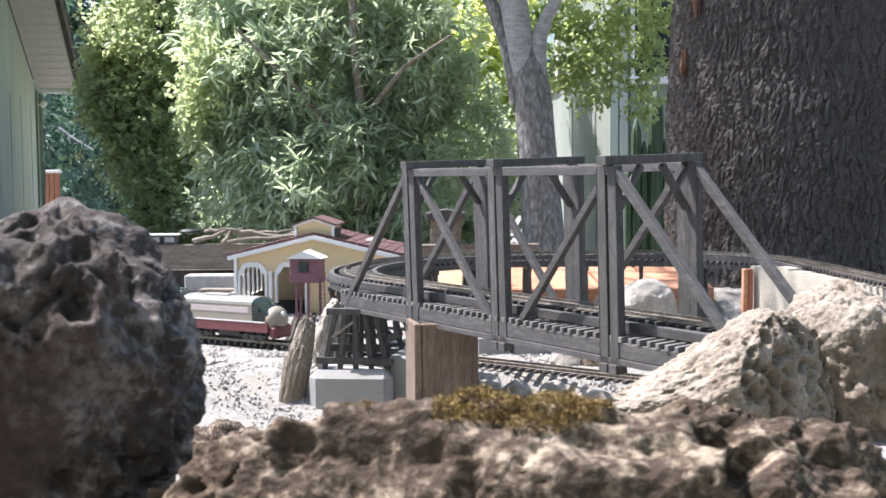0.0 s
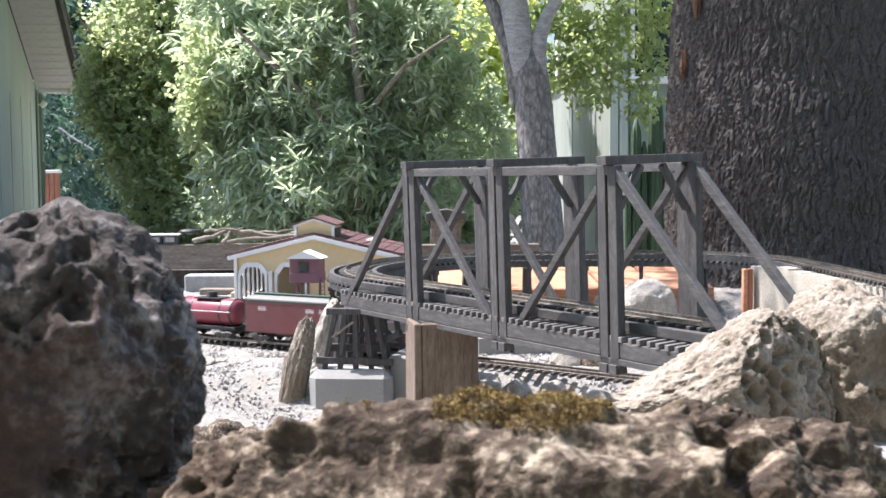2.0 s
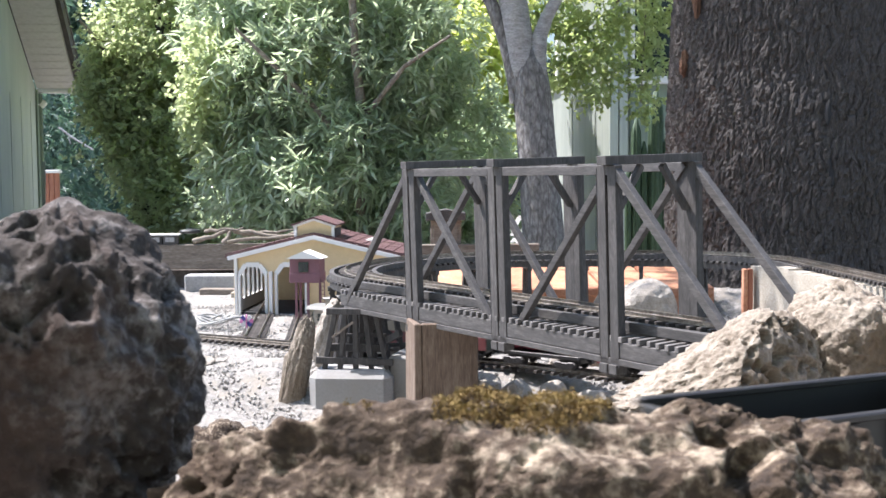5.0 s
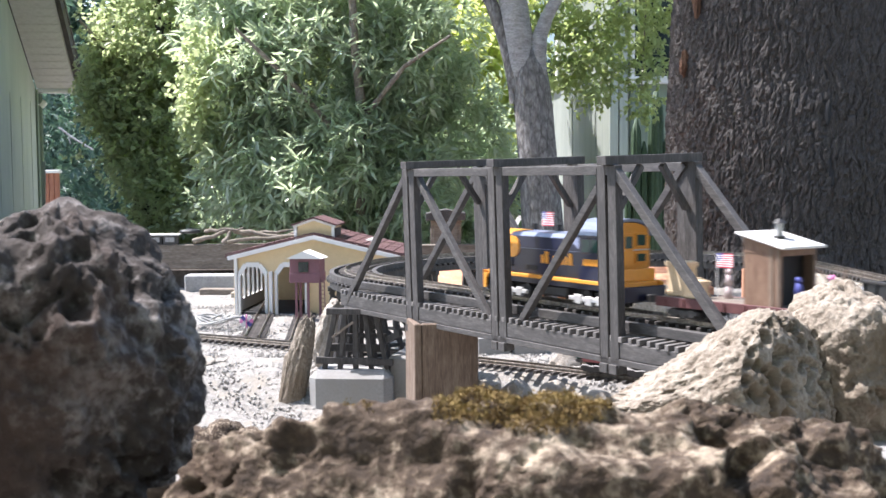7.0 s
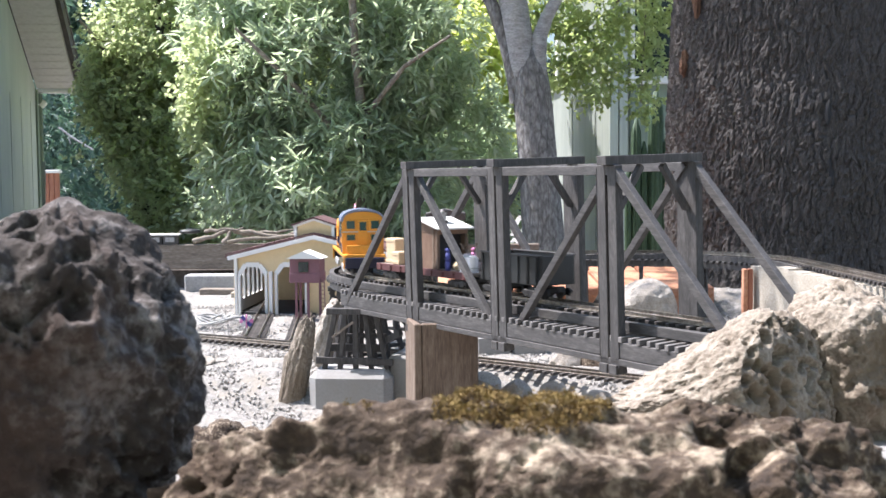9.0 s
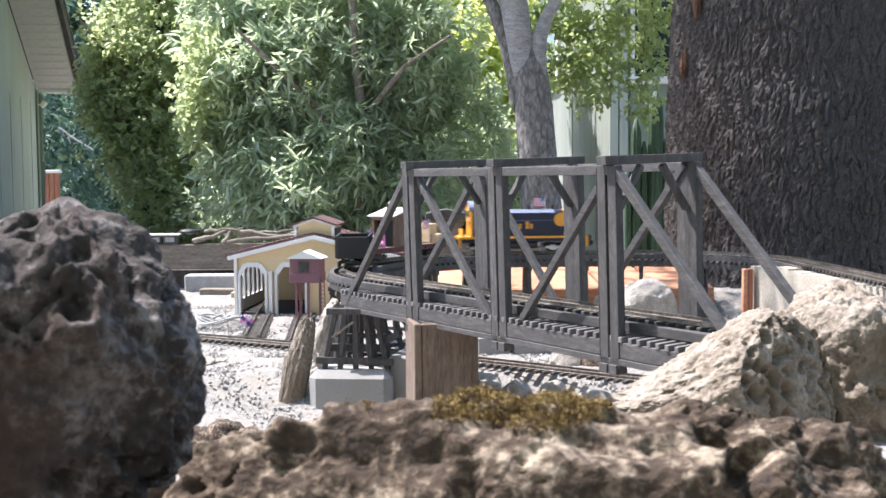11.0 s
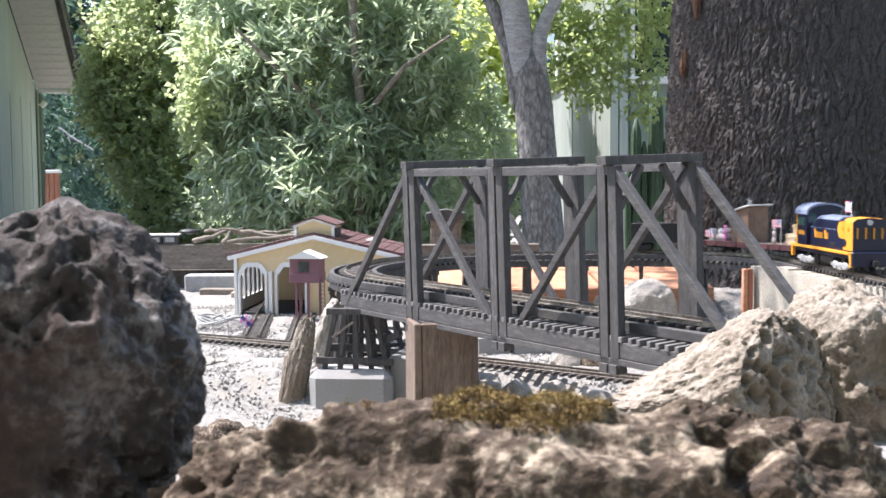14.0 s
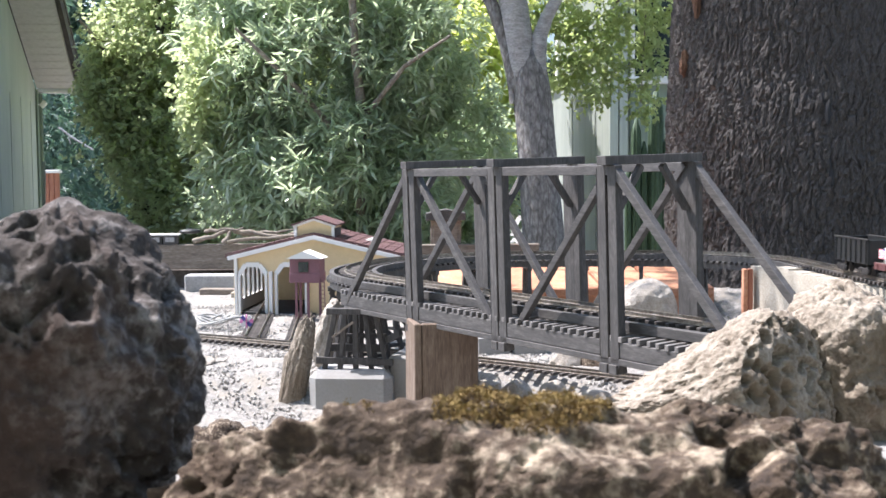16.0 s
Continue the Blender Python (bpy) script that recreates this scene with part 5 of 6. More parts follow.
def arch(w, z0, z1, n=9):
    """Half of an arched section, from the left wall over the roof to the right wall."""
    return [(-w * math.cos(math.pi * k / (n - 1)), z0 + (z1 - z0) * math.sin(math.pi * k / (n - 1)) ** 0.75) for k in range(n)]


def along(bm):
    """Turns a prism drawn along y into one along x."""
    bmesh.ops.rotate(bm, matrix=Matrix.Rotation(radians(-90), 3, "Z"), verts=bm.verts)
    return bm


def switcher():
    e = thing("diesel_locomotive", Matrix(), "blue and yellow model diesel switcher locomotive", "model train")
    w, z0, zs, zt = 0.041, 0.053, 0.127, 0.1365     # half width, foot, shoulder and crown of the hood
    rear, front = -0.100, 0.190
    sec = [(-w, z0), (-w, zs), (-0.031, 0.1335), (0.0, zt), (0.031, 0.1335), (w, zs), (w, z0)]
    hood = part("hood", along(prism(sec, 0.242, Matrix.Translation((0, -0.051, 0)))), "loco_blue", e)
    # the hood drops in a slope towards the cab
    slope = prism([(rear, z0), (rear, 0.1035), (-0.094, 0.1035), (-0.0515, zs), (-0.0515, z0)], 2 * w, Matrix.Translation((0, -w, 0)))
    part("low_hood", slope, "loco_blue", hood)
    part("slope_sheet", prism([(rear, 0.1038), (rear, 0.1052), (-0.094, 0.1052), (-0.0515, 0.1300), (-0.0515, 0.1275), (-0.093, 0.1038)], 2 * w - 0.002, Matrix.Translation((0, -w + 0.001, 0))), "loco_roof_sheen", hood)
    top = [(-w - 0.0005, zs - 0.0005), (-0.031, 0.1345), (0.0, zt + 0.001), (0.031, 0.1345), (w + 0.0005, zs - 0.0005), (0.036, zs), (0.0, 0.132), (-0.036, zs)]
    part("hood_roof", along(prism(top, 0.150, Matrix.Translation((0, -0.052, 0)))), "loco_roof_sheen", hood)
    n = w + 0.0012
    nose_sec = [(-n, z0), (-n, zs), (-0.032, 0.1345), (0.0, zt + 0.0012), (0.032, 0.1345), (n, zs), (n, z0)]
    nose = part("nose", along(prism(nose_sec, 0.062, Matrix.Translation((0, front - 0.062, 0)), 0.003)), "loco_yellow", e)
    for s in (-1, 1):
        # yellow flank with a round lobe over a blue tongue
        lobe = [(0.118 + 0.0215 * math.cos(a), 0.1045 + 0.0215 * math.sin(a)) for a in np.linspace(math.pi / 2, 3 * math.pi / 2, 11)]
        side = lobe + [(0.1345, 0.083), (0.1345, 0.126)]
        part("nose_side", prism(side, 0.0025, Matrix.Translation((0, s * (w + 0.0012) - 0.00125, 0))), "loco_yellow", nose)
        tongue = [(0.120, 0.064), (0.120, 0.083), (0.140, 0.083), (0.150, 0.079), (0.153, 0.0735), (0.150, 0.068), (0.142, 0.064)]
        part("blue_tongue", prism(tongue, 0.003, Matrix.Translation((0, s * (n + 0.0003) - 0.0015, 0))), "loco_blue", nose)
        for x in (0.124, 0.131, 0.160, 0.167):
            part("latch", boxed((x - 0.0018, s * (n + 0.001) - 0.001, 0.103), (x + 0.0018, s * (n + 0.001) + 0.001, 0.112)), "loco_yellow", nose)
        part("hood_line", boxed((rear, s * (w + 0.0004) - 0.0006, 0.1025), (0.096, s * (w + 0.0004) + 0.0006, 0.1035)), "loco_roof_sheen", hood)
        for k, (a, b) in enumerate(((-0.068, -0.058), (-0.054, -0.046), (-0.042, -0.034), (-0.030, -0.023), (-0.019, -0.011), (0.004, 0.014), (0.018, 0.026))):
            part("letter_bar", boxed((a, s * (w + 0.0006) - 0.0008, 0.076), (b, s * (w + 0.0006) + 0.0008, 0.099 if k in (0, 5) else 0.092)), "loco_yellow", hood)
        for k in range(3):
            part("louvre", boxed((0.040 + k * 0.013, s * (w + 0.0005) - 0.0008, 0.060), (0.050 + k * 0.013, s * (w + 0.0005) + 0.0008, 0.070)), "black_metal", hood)
    grille = part("radiator", boxed((front - 0.001, -0.029, 0.087), (front + 0.0015, 0.029, 0.110), 0.001), "black_metal", nose)
    for y in (-0.031, -0.010, 0.010, 0.031):
        part("grille_bar", boxed((front + 0.001, y - 0.0018, 0.085), (front + 0.0032, y + 0.0018, 0.112)), "loco_yellow", grille)
    part("number_bars", boxed((front, -0.018, 0.068), (front + 0.0012, 0.018, 0.074)), "loco_blue", nose)
    part("headlight", rodded((front - 0.004, 0, 0.125), (front + 0.004, 0, 0.125), 0.007), "silver", nose)
    for x in (0.02, 0.10):
        part("exhaust_pipe", rodded((x, 0, 0.134), (x, 0, 0.150), 0.005), "black_metal", hood)
    # cab
    cw, c0, c1 = 0.052, -0.172, -0.1005
    body = [(-cw, z0), (-cw, 0.137)] + arch(cw, 0.137, 0.160)[1:-1] + [(cw, 0.137), (cw, z0)]
    cab = part("cab", along(prism(body, c1 - c0, Matrix.Translation((0, c0, 0)))), "loco_blue", e)
    outer, inner = arch(cw + 0.004, 0.136, 0.167, 13), arch(cw - 0.001, 0.134, 0.1615, 13)
    part("cab_roof", along(prism(outer + inner[::-1], c1 - c0 + 0.018, Matrix.Translation((0, c0 - 0.010, 0)))), "loco_roof_sheen", cab)
    end_out = [(-cw - 0.0008, z0), (-cw - 0.0008, 0.137)] + arch(cw, 0.137, 0.1598)[1:-1] + [(cw + 0.0008, 0.137), (cw + 0.0008, z0)]
    end = part("cab_end", along(prism(end_out, 0.008, Matrix.Translation((0, c0 - 0.005, 0)))), "loco_yellow", cab)
    x = c0 - 0.005
    for y in (-0.031, 0.031):
        for a, b in ((0.113, 0.140), (0.084, 0.105)):
            wn_ = part("window_frame", boxed((x - 0.0022, y - 0.014, a), (x + 0.001, y + 0.014, b), 0.001), "loco_yellow", end)
            part("pane", boxed((x - 0.003, y - 0.0105, a + 0.0035), (x - 0.001, y + 0.0105, b - 0.0035)), "green_pane", wn_)
    door = part("cab_door", boxed((x - 0.002, -0.0125, 0.056), (x + 0.001, 0.0125, 0.140), 0.001), "loco_yellow", end)
    part("pane", boxed((x - 0.003, -0.0085, 0.112), (x - 0.0012, 0.0085, 0.134)), "green_pane", door)
    part("belt_rail", boxed((x - 0.0018, -cw, 0.1075), (x, cw, 0.1100)), "silver", end)
    for s in (-1, 1):
        wn_ = part("side_window", boxed((c0 + 0.010, s * cw - 0.0018, 0.102), (c1 - 0.008, s * cw + 0.0018, 0.131), 0.001), "loco_blue", cab)
        mid = (c0 + c1) / 2 + 0.001
        for a, b in ((c0 + 0.013, mid - 0.002), (mid + 0.002, c1 - 0.011)):
            part("pane", boxed((a, s * cw - 0.0024, 0.105), (b, s * cw + 0.0024, 0.128)), "green_pane", wn_)
        part("eave_rail", boxed((c0, s * (cw + 0.002) - 0.002, 0.1325), (c1, s * (cw + 0.002) + 0.002, 0.1355)), "loco_blue", cab)
        for k in range(5):
            part("number_bar", boxed((c0 + 0.013 + k * 0.0095, s * (cw + 0.0005) - 0.0008, 0.080), (c0 + 0.020 + k * 0.0095, s * (cw + 0.0005) + 0.0008, 0.092)), "loco_yellow", cab)
        part("front_window", boxed((c1 - 0.001, s * 0.036 - 0.009, 0.140 - 0.026), (c1 + 0.0012, s * 0.036 + 0.009, 0.140), 0.001), "green_pane", cab)
    # running boards and end platforms
    part("frame", boxed((-0.205, -0.044, 0.034), (0.205, 0.044, 0.0485), 0.001), "loco_blue", e)
    for s in (-1, 1):
        part("running_board", boxed((-0.212, s * 0.0485 - 0.0045, 0.0455), (0.206, s * 0.0485 + 0.0045, 0.0525), 0.001), "loco_yellow", e)
        part("rear_step", boxed((-0.218, s * 0.048 - 0.005, 0.018), (-0.208, s * 0.048 + 0.005, 0.052), 0.001), "loco_yellow", e)
        part("front_step", prism([(0.186, 0.0525), (0.207, 0.0525), (0.207, 0.016), (0.199, 0.016), (0.198, 0.036)], 0.005, Matrix.Translation((0, s * 0.0505 - 0.0025, 0))), "loco_yellow", e)
    part("rear_platform", boxed((-0.212, -0.052, 0.044), (c0 - 0.005, 0.052, 0.0535), 0.001), "loco_yellow", e)
    part("platform_panel", boxed((-0.203, -0.044, 0.0535), (-0.199, 0.044, 0.076), 0.001), "loco_yellow", e)
    part("front_pilot", boxed((0.208, -0.052, 0.018), (0.216, 0.052, 0.054), 0.002), "loco_blue", e)
    part("front_platform", boxed((0.190, -0.046, 0.0488), (0.212, 0.046, 0.0535), 0.001), "loco_blue", e)
    part("rear_pilot", boxed((-0.226, -0.050, 0.018), (-0.218, 0.050, 0.046), 0.002), "loco_blue", e)
    part("fuel_tank", boxed((-0.045, -0.036, 0.012), (0.045, 0.036, 0.034), 0.004), "black_metal", e)
    for xb in (-0.122, 0.122):
        bogie(e, xb, 0.056, 0.0155, "silver", 0.09)
    coupler(e, -0.226, -1)
    coupler(e, 0.216, 1)
    return e


def flat_wagon():
    e = thing("flat_wagon", Matrix(), "dark red model flat wagon loaded with a hut and camp goods", "model train")
    part("deck", boxed((-0.235, -0.05, 0.036), (0.235, 0.05, 0.044), 0.001), "old_wood", e)
    for s in (-1, 1):
        part("side_sill", boxed((-0.235, s * 0.049 - 0.003, 0.026), (0.235, s * 0.049 + 0.003, 0.045), 0.001), "red_deck", e)
        for k in range(9):
            x = -0.21 + k * 0.0525
            part("stake_pocket", boxed((x - 0.004, s * 0.053 - 0.002, 0.028), (x + 0.004, s * 0.053 + 0.002, 0.042)), "red_deck", e)
    for x in (-0.165, 0.165):
        bogie(e, x, 0.042)
    coupler(e, -0.235, -1)
    coupler(e, 0.235, 1)
    return e


def gondola_wagon():
    e = thing("gondola_wagon", Matrix(), "black open model gondola wagon", "model train")
    L = 0.118
    part("floor", boxed((-L, -0.047, 0.036), (L, 0.047, 0.042)), "gondola_black", e)
    for s in (-1, 1):
        side = part("side", boxed((-L, s * 0.049 - 0.002, 0.034), (L, s * 0.049 + 0.002, 0.102), 0.001), "gondola_black", e)
        part("rim", boxed((-L - 0.002, s * 0.05 - 0.004, 0.100), (L + 0.002, s * 0.05 + 0.004, 0.105), 0.001), "black_metal", side)
        for k in range(7):
            x = -L + 0.012 + k * 0.0357
            part("rib", boxed((x - 0.003, s * 0.052 - 0.0025, 0.036), (x + 0.003, s * 0.052 + 0.0025, 0.100)), "gondola_black", side)
        part("end", boxed((s * L - 0.002, -0.047, 0.034), (s * L + 0.002, 0.047, 0.102), 0.001), "gondola_black", e)
    for x in (-0.08, 0.08):
        bogie(e, x, 0.036)
    coupler(e, -L, -1)
    coupler(e, L, 1)
    return e


def hut():
    h = thing("wooden_hut", Matrix(), "brown wooden hut with a pale tin roof and chimney", "model building")
    W, F, R = 0.045, 0.048, -0.050
    for s in (-1, 1):
        bm = prism([(R, 0), (F, 0), (F, 0.110), (R, 0.092)], 0.004, Matrix.Translation((0, s * W - 0.002, 0)))
        wl = part("side_wall", bm, "hut_wood", h)
        part("batten", boxed((R, s * (W + 0.002) - 0.001, 0.084), (F, s * (W + 0.002) + 0.001, 0.087)), "hut_wood", wl)
        for x in (R + 0.005, R + 0.024):
            part("corner_post", boxed((x - 0.004, s * W - 0.004, 0), (x + 0.004, s * W + 0.004, 0.092)), "brown_wood", h)
    part("front_wall", boxed((F - 0.004, -W + 0.002, 0), (F, W - 0.002, 0.109)), "hut_wood", h)
    # black wall stands in for the shade inside the hut
    part("back_wall", boxed((R + 0.03, -W + 0.002, 0), (R + 0.033, W - 0.002, 0.094)), "inside_shade", h)
    part("lintel", boxed((R - 0.001, -W, 0.080), (R + 0.004, W, 0.092)), "hut_wood", h)
    rf = part("roof", beamed((R - 0.018, 0, 0.0925), (F + 0.014, 0, 0.1155), 0.116, 0.004, 0.001), "tin", h)
    part("chimney", rodded((0.0, 0.0, 0.103), (0.0, 0.0, 0.130), 0.0075), "pipe", rf)
    part("chimney_cap", rodded((0.0, 0.0, 0.130), (0.0, 0.0, 0.137), 0.013, 0.004), "black_metal", rf)
    part("flashing", rodded((0.0, 0.0, 0.103), (0.0, 0.0, 0.1095), 0.013), "black_metal", rf)
    for o in h.children_recursive:              # short and tall
        o.data.transform(Matrix.Diagonal((0.87, 1.0, 1.15, 1)))
    return h


def loads():
    """What stands on the flat wagon: each thing with its place on it."""
    out = [(hut(), pose(-0.036, 0, 0.0442) @ Matrix.Scale(1.0, 4))]
    for x, y, sx, sz, lab in ((0.208, 0.004, 0.026, 0.070, "tall pale wooden crate"), (0.212, -0.030, 0.018, 0.034, "small pale wooden crate"), (0.148, 0.024, 0.018, 0.036, "small pale wooden crate")):
        c = thing("crate", Matrix(), lab + " standing on the wagon deck", "crate")
        part("box", boxed((-sx, -0.017, 0), (sx, 0.017, sz), 0.002), "crate", c)
        for z in (0.006, sz - 0.006):
            part("slat", boxed((-sx - 0.002, -0.0185, z - 0.004), (sx + 0.002, 0.0185, z + 0.004), 0.0005), "crate", c)
        out.append((c, pose(x, y, 0.0442)))
    fg = flag_of("flag", "small striped flag with a starred blue corner on a stick", 0.058, 0.040, 0.028)
    out.append((fg, pose(0.150, -0.035, 0.0442)))
    low = flag_of("flag", "small striped flag standing low at the end of the wagon", 0.012, 0.040, 0.026)
    out.append((low, pose(-0.178, -0.044, 0.0442)))
    for x, y, m, lab in ((-0.205, -0.022, "silver", "silver milk churn"), (-0.205, 0.024, "flag_white", "white drum"), (-0.176, 0.028, "flag_white", "white drum")):
        b = thing("drum", Matrix(), lab + " standing on the wagon deck", "drum")
        part("body", rodded((0, 0, 0), (0, 0, 0.038), 0.014, seg=18), m, b, smooth=False)
        part("hoop", rodded((0, 0, 0.010), (0, 0, 0.013), 0.0148, seg=18), "silver", b)
        part("lid", rodded((0, 0, 0.038), (0, 0, 0.042), 0.0125, 0.011, 18), "silver", b)
        out.append((b, pose(x, y, 0.0442)))
    rack = thing("luggage_bundle", Matrix(), "canvas bundles and sticks piled on the wagon deck", "bundle")
    part("canvas_roll", rodded((-0.03, -0.012, 0.012), (0.03, -0.018, 0.013), 0.012, seg=12), "cloth", rack, smooth=True)
    part("canvas_roll", rodded((-0.028, 0.016, 0.012), (0.026, 0.02, 0.012), 0.012, seg=12), "crate", rack, smooth=True)
    part("sack", stone_mesh(61, (0.016, 0.014, 0.012), 2, 0.2), "cloth", rack, smooth=True).matrix_basis = pose(0.004, 0.002, 0.034)
    part("pole", rodded((-0.028, -0.01, 0.01), (0.02, 0.012, 0.07), 0.002, seg=6), "brown_wood", rack)
    part("pole", rodded((-0.02, 0.012, 0.01), (-0.024, -0.01, 0.072), 0.002, seg=6), "brown_wood", rack)
    out.append((rack, pose(-0.152, 0, 0.0442)))
    for x, y, a, mat, lab in ((-0.125, -0.034, 20, "pink", "tiny painted toy figurine in pink"), (-0.112, 0.038, 200, "flag_blue", "tiny painted toy figurine in blue"), (0.105, -0.02, 90, "cloth", "tiny painted toy figurine in grey")):
        bm = bmesh.new()
        rod(bm, (0, 0, 0), (0, 0, 0.026), 0.008, 0.006, 10)
        rod(bm, (0, 0, 0.026), (0, 0, 0.046), 0.0075, 0.005, 10)
        bmesh.ops.create_icosphere(bm, subdivisions=2, radius=0.006, matrix=Matrix.Translation((0, 0, 0.052)))
        f = part("figurine", bm, mat, smooth=True)
        tagged(f, lab, "figurine")
        out.append((f, pose(x, y, 0.0442, 0, 0, a)))
    return out


def cab_unit():
    e = thing("diesel_unit", Matrix(), "tan and red model streamlined diesel with a sloping nose", "model train")
    L, w = 0.185, 0.05
    low = [(-w, 0.030), (-w, 0.062), (w, 0.062), (w, 0.030)]
    part("lower_body", along(prism(low, 0.345, Matrix.Translation((0, -L, 0)))), "box_red", e)
    up = [(-w, 0.0622), (-w, 0.112)] + arch(w, 0.112, 0.134)[1:-1] + [(w, 0.112), (w, 0.0622)]
    part("upper_body", along(prism(up, 0.285, Matrix.Translation((0, -L, 0)))), "car_tan", e)
    roof = arch(w + 0.0008, 0.113, 0.1352, 11) + arch(w - 0.004, 0.111, 0.130, 11)[::-1]
    part("roof", along(prism(roof, 0.285, Matrix.Translation((0, -L, 0)))), "car_roof", e)
    bm = along(prism(up, 0.06, Matrix.Translation((0, 0.1002, 0))))
    for v in bm.verts:
        if v.co.x > 0.15:
            v.co.z = 0.062 + (v.co.z - 0.062) * 0.42
            v.co.y *= 0.82
    part("windshield", bm, "pane", e)
    bm = stone_mesh(1, (0.030, 0.046, 0.042), 4, 0.0)
    nb = part("nose", bm, "car_tan", e, smooth=True)
    nb.matrix_basis = pose(0.156, 0, 0.066)
    nb2 = part("pilot", boxed((0.158, -0.044, 0.012), (0.186, 0.044, 0.052), 0.008), "box_red", e)
    part("headlight", rodded((0.178, 0, 0.085), (0.186, 0, 0.085), 0.008), "white", e)
    for s in (-1, 1):
        part("stripe", boxed((-L, s * w - 0.0012, 0.060), (0.15, s * w + 0.0012, 0.0635)), "white", e)
        part("window_band", boxed((-0.17, s * w - 0.0008, 0.088), (0.085, s * w + 0.0008, 0.106)), "cloth", e)
        wd = part("cab_window", boxed((0.10, s * w - 0.0015, 0.09), (0.128, s * w + 0.0015, 0.112)), "pane", e)
    part("roof_hatch", boxed((-0.12, -0.018, 0.133), (-0.02, 0.018, 0.139), 0.002), "car_roof", e)
    part("fuel_tank", boxed((-0.05, -0.036, 0.010), (0.04, 0.036, 0.030), 0.003), "black_metal", e)
    for x in (-0.115, 0.10):
        bogie(e, x, 0.05)
    coupler(e, -L, -1)
    return e


def box_wagon(L, top, bottom, label, ribs=True):
    e = thing("box_wagon", Matrix(), label, "model train")
    h, w = L / 2, 0.049
    bdy = part("body", boxed((-h, -w, 0.030), (h, w, 0.130), 0.002), top, e)
    if bottom:
        part("lower_body", boxed((-h - 0.0006, -w - 0.0008, 0.030), (h + 0.0006, w + 0.0008, 0.066), 0.001), bottom, e)
    roof = [(-w - 0.003, 0.130), (-w - 0.003, 0.134), (0, 0.144), (w + 0.003, 0.134), (w + 0.003, 0.130)]
    rf = part("roof", along(prism(roof, L + 0.006, Matrix.Translation((0, -h - 0.003, 0)))), "car_roof", e)
    part("roof_walk", boxed((-h - 0.004, -0.012, 0.145), (h + 0.004, 0.012, 0.148)), "green_end", rf)
    for s in (-1, 1):
        part("end_panel", boxed((s * h - 0.001, -w, 0.031), (s * h + 0.002, w, 0.130)), "green_end", e)
        part("eave", boxed((-h, s * w - 0.0015, 0.1255), (h, s * w + 0.003, 0.130)), "green_end", e)
        if ribs:
            for k in range(9):
                z = 0.040 + k * 0.0095
                part("board_rib", boxed((-h + 0.002, s * w - 0.001, z), (h - 0.002, s * w + 0.0014, z + 0.005)), top, bdy)
        dr = part("door", boxed((-0.045, s * w - 0.001, 0.034), (0.012, s * w + 0.003, 0.124), 0.001), "box_red", e)
        part("door_rail", boxed((-0.10, s * w - 0.001, 0.1235), (0.07, s * w + 0.0036, 0.1265)), top, dr)
        for a, b in ((0.05, 0.08), (0.10, 0.128), (-0.13, -0.10)):
            if abs(a) < h - 0.02 and abs(b) < h - 0.01:
                part("lettering_bar", boxed((a, s * w - 0.001, 0.098), (b, s * w + 0.0022, 0.112)), "cloth", e)
    part("under_frame", boxed((-h * 0.6, -0.02, 0.018), (h * 0.6, 0.02, 0.030)), "black_metal", e)
    for x in (-h + 0.055, h - 0.055):
        bogie(e, x, 0.036)
    coupler(e, -h, -1)
    coupler(e, h, 1)
    return e


def tank_wagon():
    e = thing("tank_wagon", Matrix(), "dark red model tank wagon with a central dome", "model train")
    bm = bmesh.new()
    rings = []
    for k, (x, r) in enumerate(((-0.118, 0.012), (-0.116, 0.03), (-0.108, 0.04), (-0.095, 0.043), (0.095, 0.043), (0.108, 0.04), (0.116, 0.03), (0.118, 0.012))):
        rings.append([bm.verts.new((x, r * math.cos(a * math.pi / 12), 0.080 + r * math.sin(a * math.pi / 12))) for a in range(24)])
    for a, b in zip(rings[:-1], rings[1:]):
        for k in range(24):
            bm.faces.new((a[k], a[(k + 1) % 24], b[(k + 1) % 24], b[k]))
    bm.faces.new(rings[0][::-1])
    bm.faces.new(rings[-1])
    bmesh.ops.recalc_face_normals(bm, faces=bm.faces)
    tk = part("tank", bm, "tank_red", e, smooth=True)
    part("dome", rodded((0, 0, 0.115), (0, 0, 0.142), 0.018, 0.016, 16), "black_metal", tk)
    part("walkway", boxed((-0.05, -0.03, 0.122), (0.05, 0.03, 0.125)), "black_metal", tk)
    for x in (-0.06, 0.06, -0.1, 0.1):
        part("strap", rodded((x - 0.003, 0, 0.080), (x + 0.003, 0, 0.080), 0.0438, seg=24), "black_metal", tk)
    part("frame", boxed((-0.122, -0.04, 0.028), (0.122, 0.04, 0.038), 0.001), "black_metal", e)
    for s in (-1, 1):
        part("handrail", rodded((-0.11, s * 0.046, 0.085), (0.11, s * 0.046, 0.085), 0.001, seg=6), "silver", e)
    for x in (-0.08, 0.08):
        bogie(e, x, 0.034)
    coupler(e, -0.122, -1)
    coupler(e, 0.122, 1)
    return e


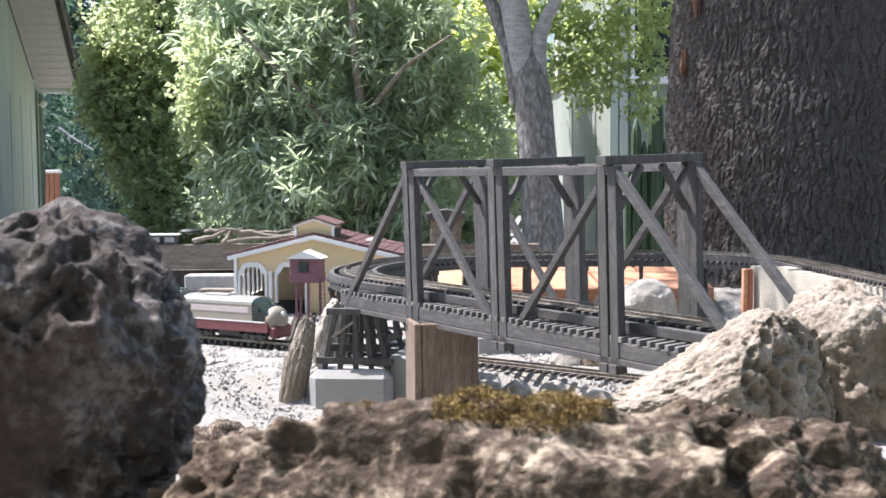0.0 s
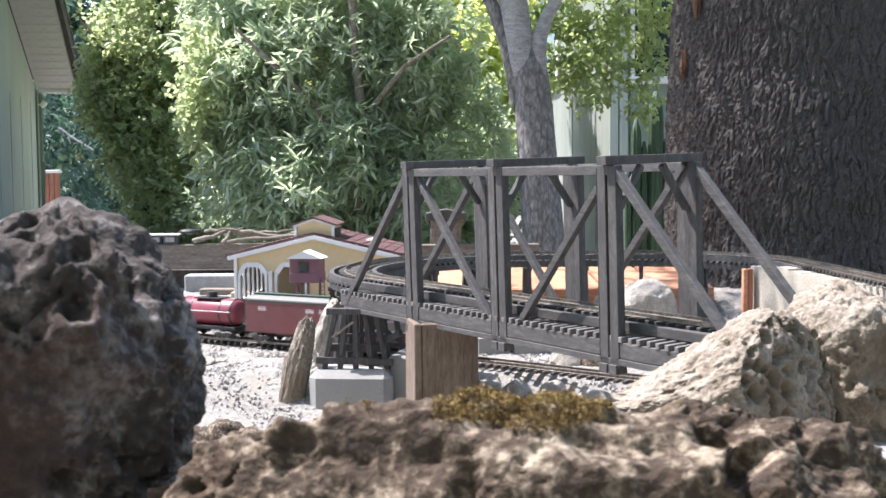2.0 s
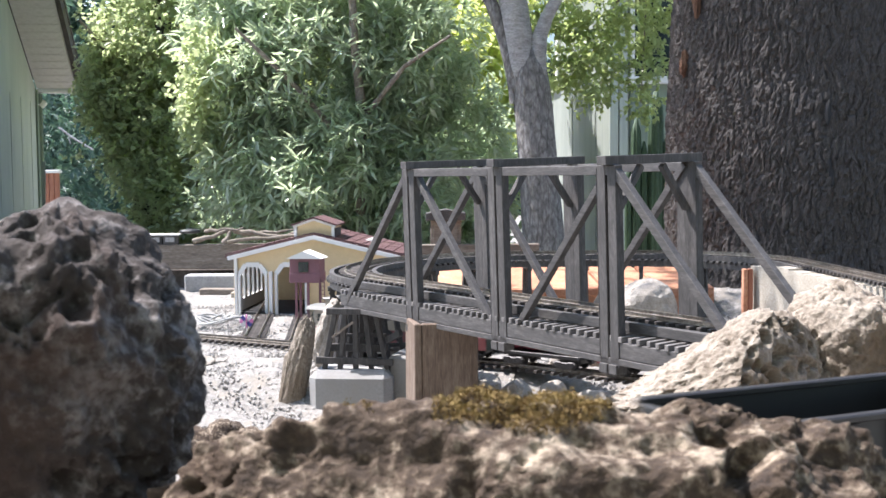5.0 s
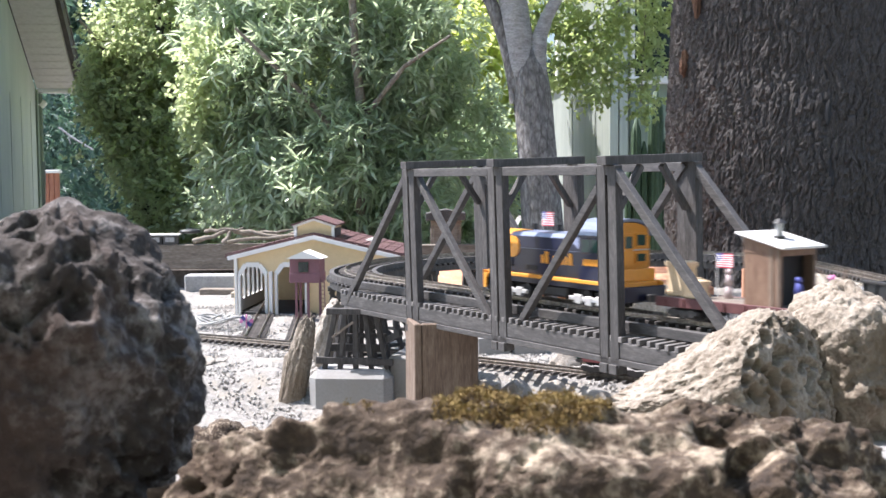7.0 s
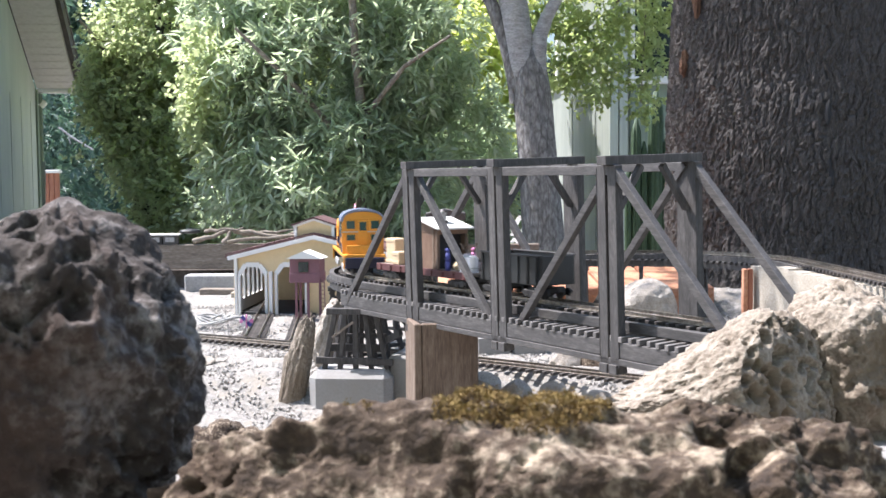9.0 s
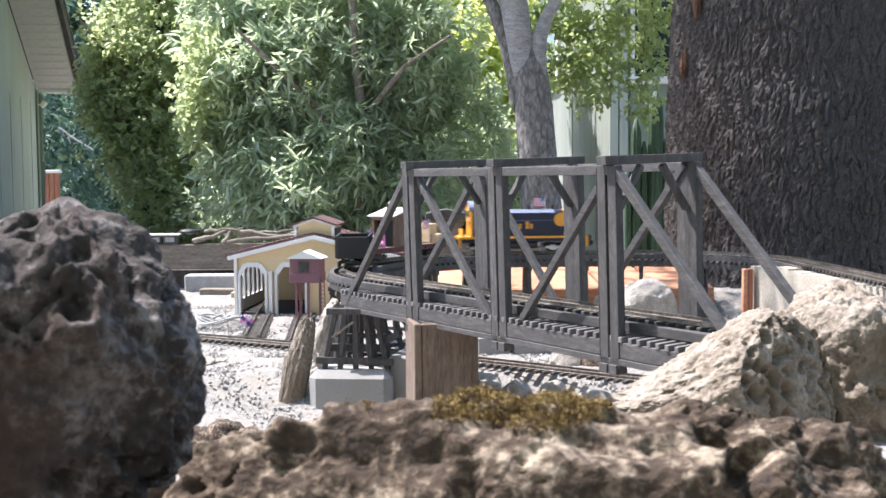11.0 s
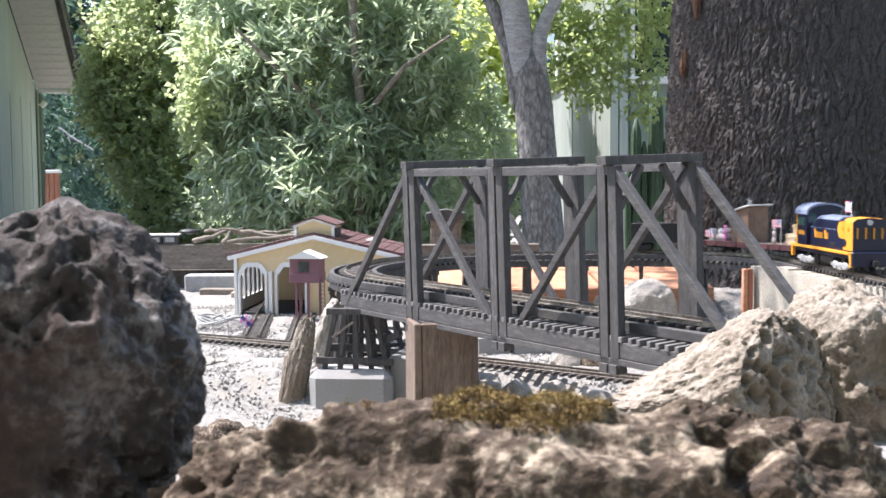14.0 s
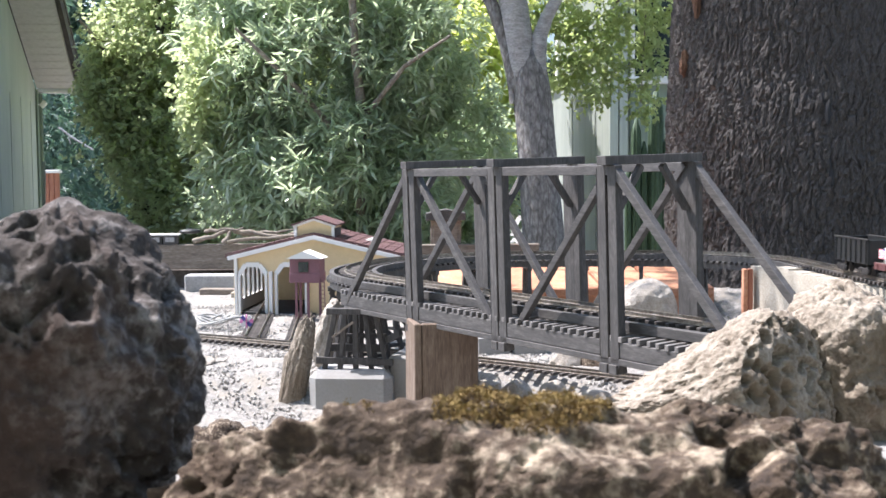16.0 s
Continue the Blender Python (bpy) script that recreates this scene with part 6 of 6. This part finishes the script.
def caboose_car():
    e = thing("caboose", Matrix(), "tan and red model caboose with a roof cupola", "model train")
    h, w = 0.09, 0.046
    body = part("body", boxed((-h, -w, 0.060), (h, w, 0.112), 0.002), "car_tan", e)
    part("lower_body", boxed((-h - 0.0008, -w - 0.0008, 0.030), (h + 0.0008, w + 0.0008, 0.062), 0.001), "box_red", e)
    rf = part("roof", along(prism(arch(w + 0.006, 0.112, 0.124, 9), 0.226, Matrix.Translation((0, -0.113, 0)))), "car_roof", e)
    cu = part("cupola", boxed((-0.052, -0.036, 0.118), (0.006, 0.036, 0.142), 0.002), "car_tan", e)
    part("cupola_roof", boxed((-0.058, -0.042, 0.142), (0.012, 0.042, 0.148), 0.002), "car_roof", cu)
    for s in (-1, 1):
        for x in (-0.066, -0.024, 0.022, 0.058):
            part("window", boxed((x - 0.007, s * w - 0.001, 0.078), (x + 0.007, s * w + 0.0015, 0.100)), "pane", body)
        part("end_post", boxed((s * 0.108 - 0.002, -0.04, 0.034), (s * 0.108 + 0.002, 0.04, 0.066)), "green_end", e)
        part("end_panel", boxed((s * h - 0.001, -w, 0.032), (s * h + 0.002, w, 0.112)), "green_end", e)
        for y in (-0.038, 0.038):
            part("stanchion", rodded((s * 0.108, y, 0.034), (s * 0.108, y, 0.114), 0.0015, seg=6), "green_end", e)
        coupler(e, s * 0.112, s)
    part("platform", boxed((-0.113, -0.042, 0.028), (0.113, 0.042, 0.034)), "black_metal", e)
    part("stove_pipe", rodded((0.04, 0.015, 0.118), (0.04, 0.015, 0.140), 0.004), "black_metal", rf)
    for x in (-0.065, 0.065):
        bogie(e, x, 0.03)
    return e


loco = switcher()
loco_flag = flag_of("flag", "small striped flag with a starred blue corner on the hood", 0.012, 0.042, 0.033)
flat, gondola = flat_wagon(), gondola_wagon()
cargo = loads()
f_unit = cab_unit()
red_box = box_wagon(0.36, "box_red", None, "red wood-sided model boxcar with dark green ends")
tank = tank_wagon()
tan_box = box_wagon(0.335, "car_tan", "box_red", "tan and red model boxcar with dark green ends", False)
caboose = caboose_car()


def smooth_at(t, ts, ss):
    """Distance at t between the given times, eased over half a second."""
    k = np.linspace(-0.25, 0.25, 11)
    ts, ss = np.array(ts, float), np.array(ss, float)
    v0, v1 = (ss[1] - ss[0]) / (ts[1] - ts[0]), (ss[-1] - ss[-2]) / (ts[-1] - ts[-2])
    x = t + k
    y = np.interp(x, ts, ss)
    y = np.where(x < ts[0], ss[0] + (x - ts[0]) * v0, y)
    y = np.where(x > ts[-1], ss[-1] + (x - ts[-1]) * v1, y)
    return float(y.mean())


def rail_pose(line, z_of, s, half):
    a, b = (Vector(on_line(line, s + d, z_of)[:3]) for d in (half, -half))
    d = (a - b).normalized()
    y = Vector((0, 0, 1)).cross(d).normalized()
    m = Matrix((d, y, d.cross(y))).transposed().to_4x4()
    m.translation = (a + b) / 2
    return m


# seconds, and how far the leading vehicle has come along its line
HIGH_T = ([0, 2.5, 2.7, 2.9, 3.2, 3.4, 3.6, 3.9, 4.2, 6.3, 6.6, 7, 7.5, 8, 9.2, 11.5, 12, 12.5, 13, 13.6, 14.6, 16],
          [1.687, 2.937, 3.044, 3.125, 3.271, 3.365, 3.462, 3.638, 3.80, 4.900, 5.065, 5.283, 5.578, 5.860, 6.413, 7.550, 7.765, 7.990, 8.170, 8.475, 9.04, 9.795])
LOW_T = ([0.0, 1.0, 1.5, 2.3, 2.7, 3.1, 3.4, 4.2, 7.0, 9.0, 16.0], [3.58, 3.90, 4.06, 4.34, 4.49, 4.64, 4.755, 5.07, 6.33, 7.2, 7.6])


SIZE = 0.92                                       # the upper train is built to a slightly smaller scale


def motions():
    times = [i / 10 for i in range(161)]
    for car, back, half, riders, size in ((loco, 0.0, 0.118, [(loco_flag, pose(0.075, 0, 0.136))], 1.07), (flat, 0.532, 0.152, cargo, SIZE), (gondola, 0.897, 0.075, [], SIZE)):
        rows = [(t, rail_pose(HIGH, high_z, smooth_at(t, *HIGH_T) - back, half)) for t in times]
        car.scale = (size, size, size)
        walk(car, rows)
        for ob, place in riders:
            ob.scale = (SIZE, SIZE, SIZE)
            place = place.copy()
            place.translation = place.translation * size
            walk(ob, [(t, m @ place) for t, m in rows])
    for car, back, half in ((f_unit, 0.19, 0.11), (red_box, 0.59, 0.125), (tank, 0.945, 0.08), (tan_box, 1.285, 0.112), (caboose, 1.62, 0.065)):
        walk(car, [(t, rail_pose(LOW, low_z, smooth_at(t, *LOW_T) - back, half)) for t in times])


motions()
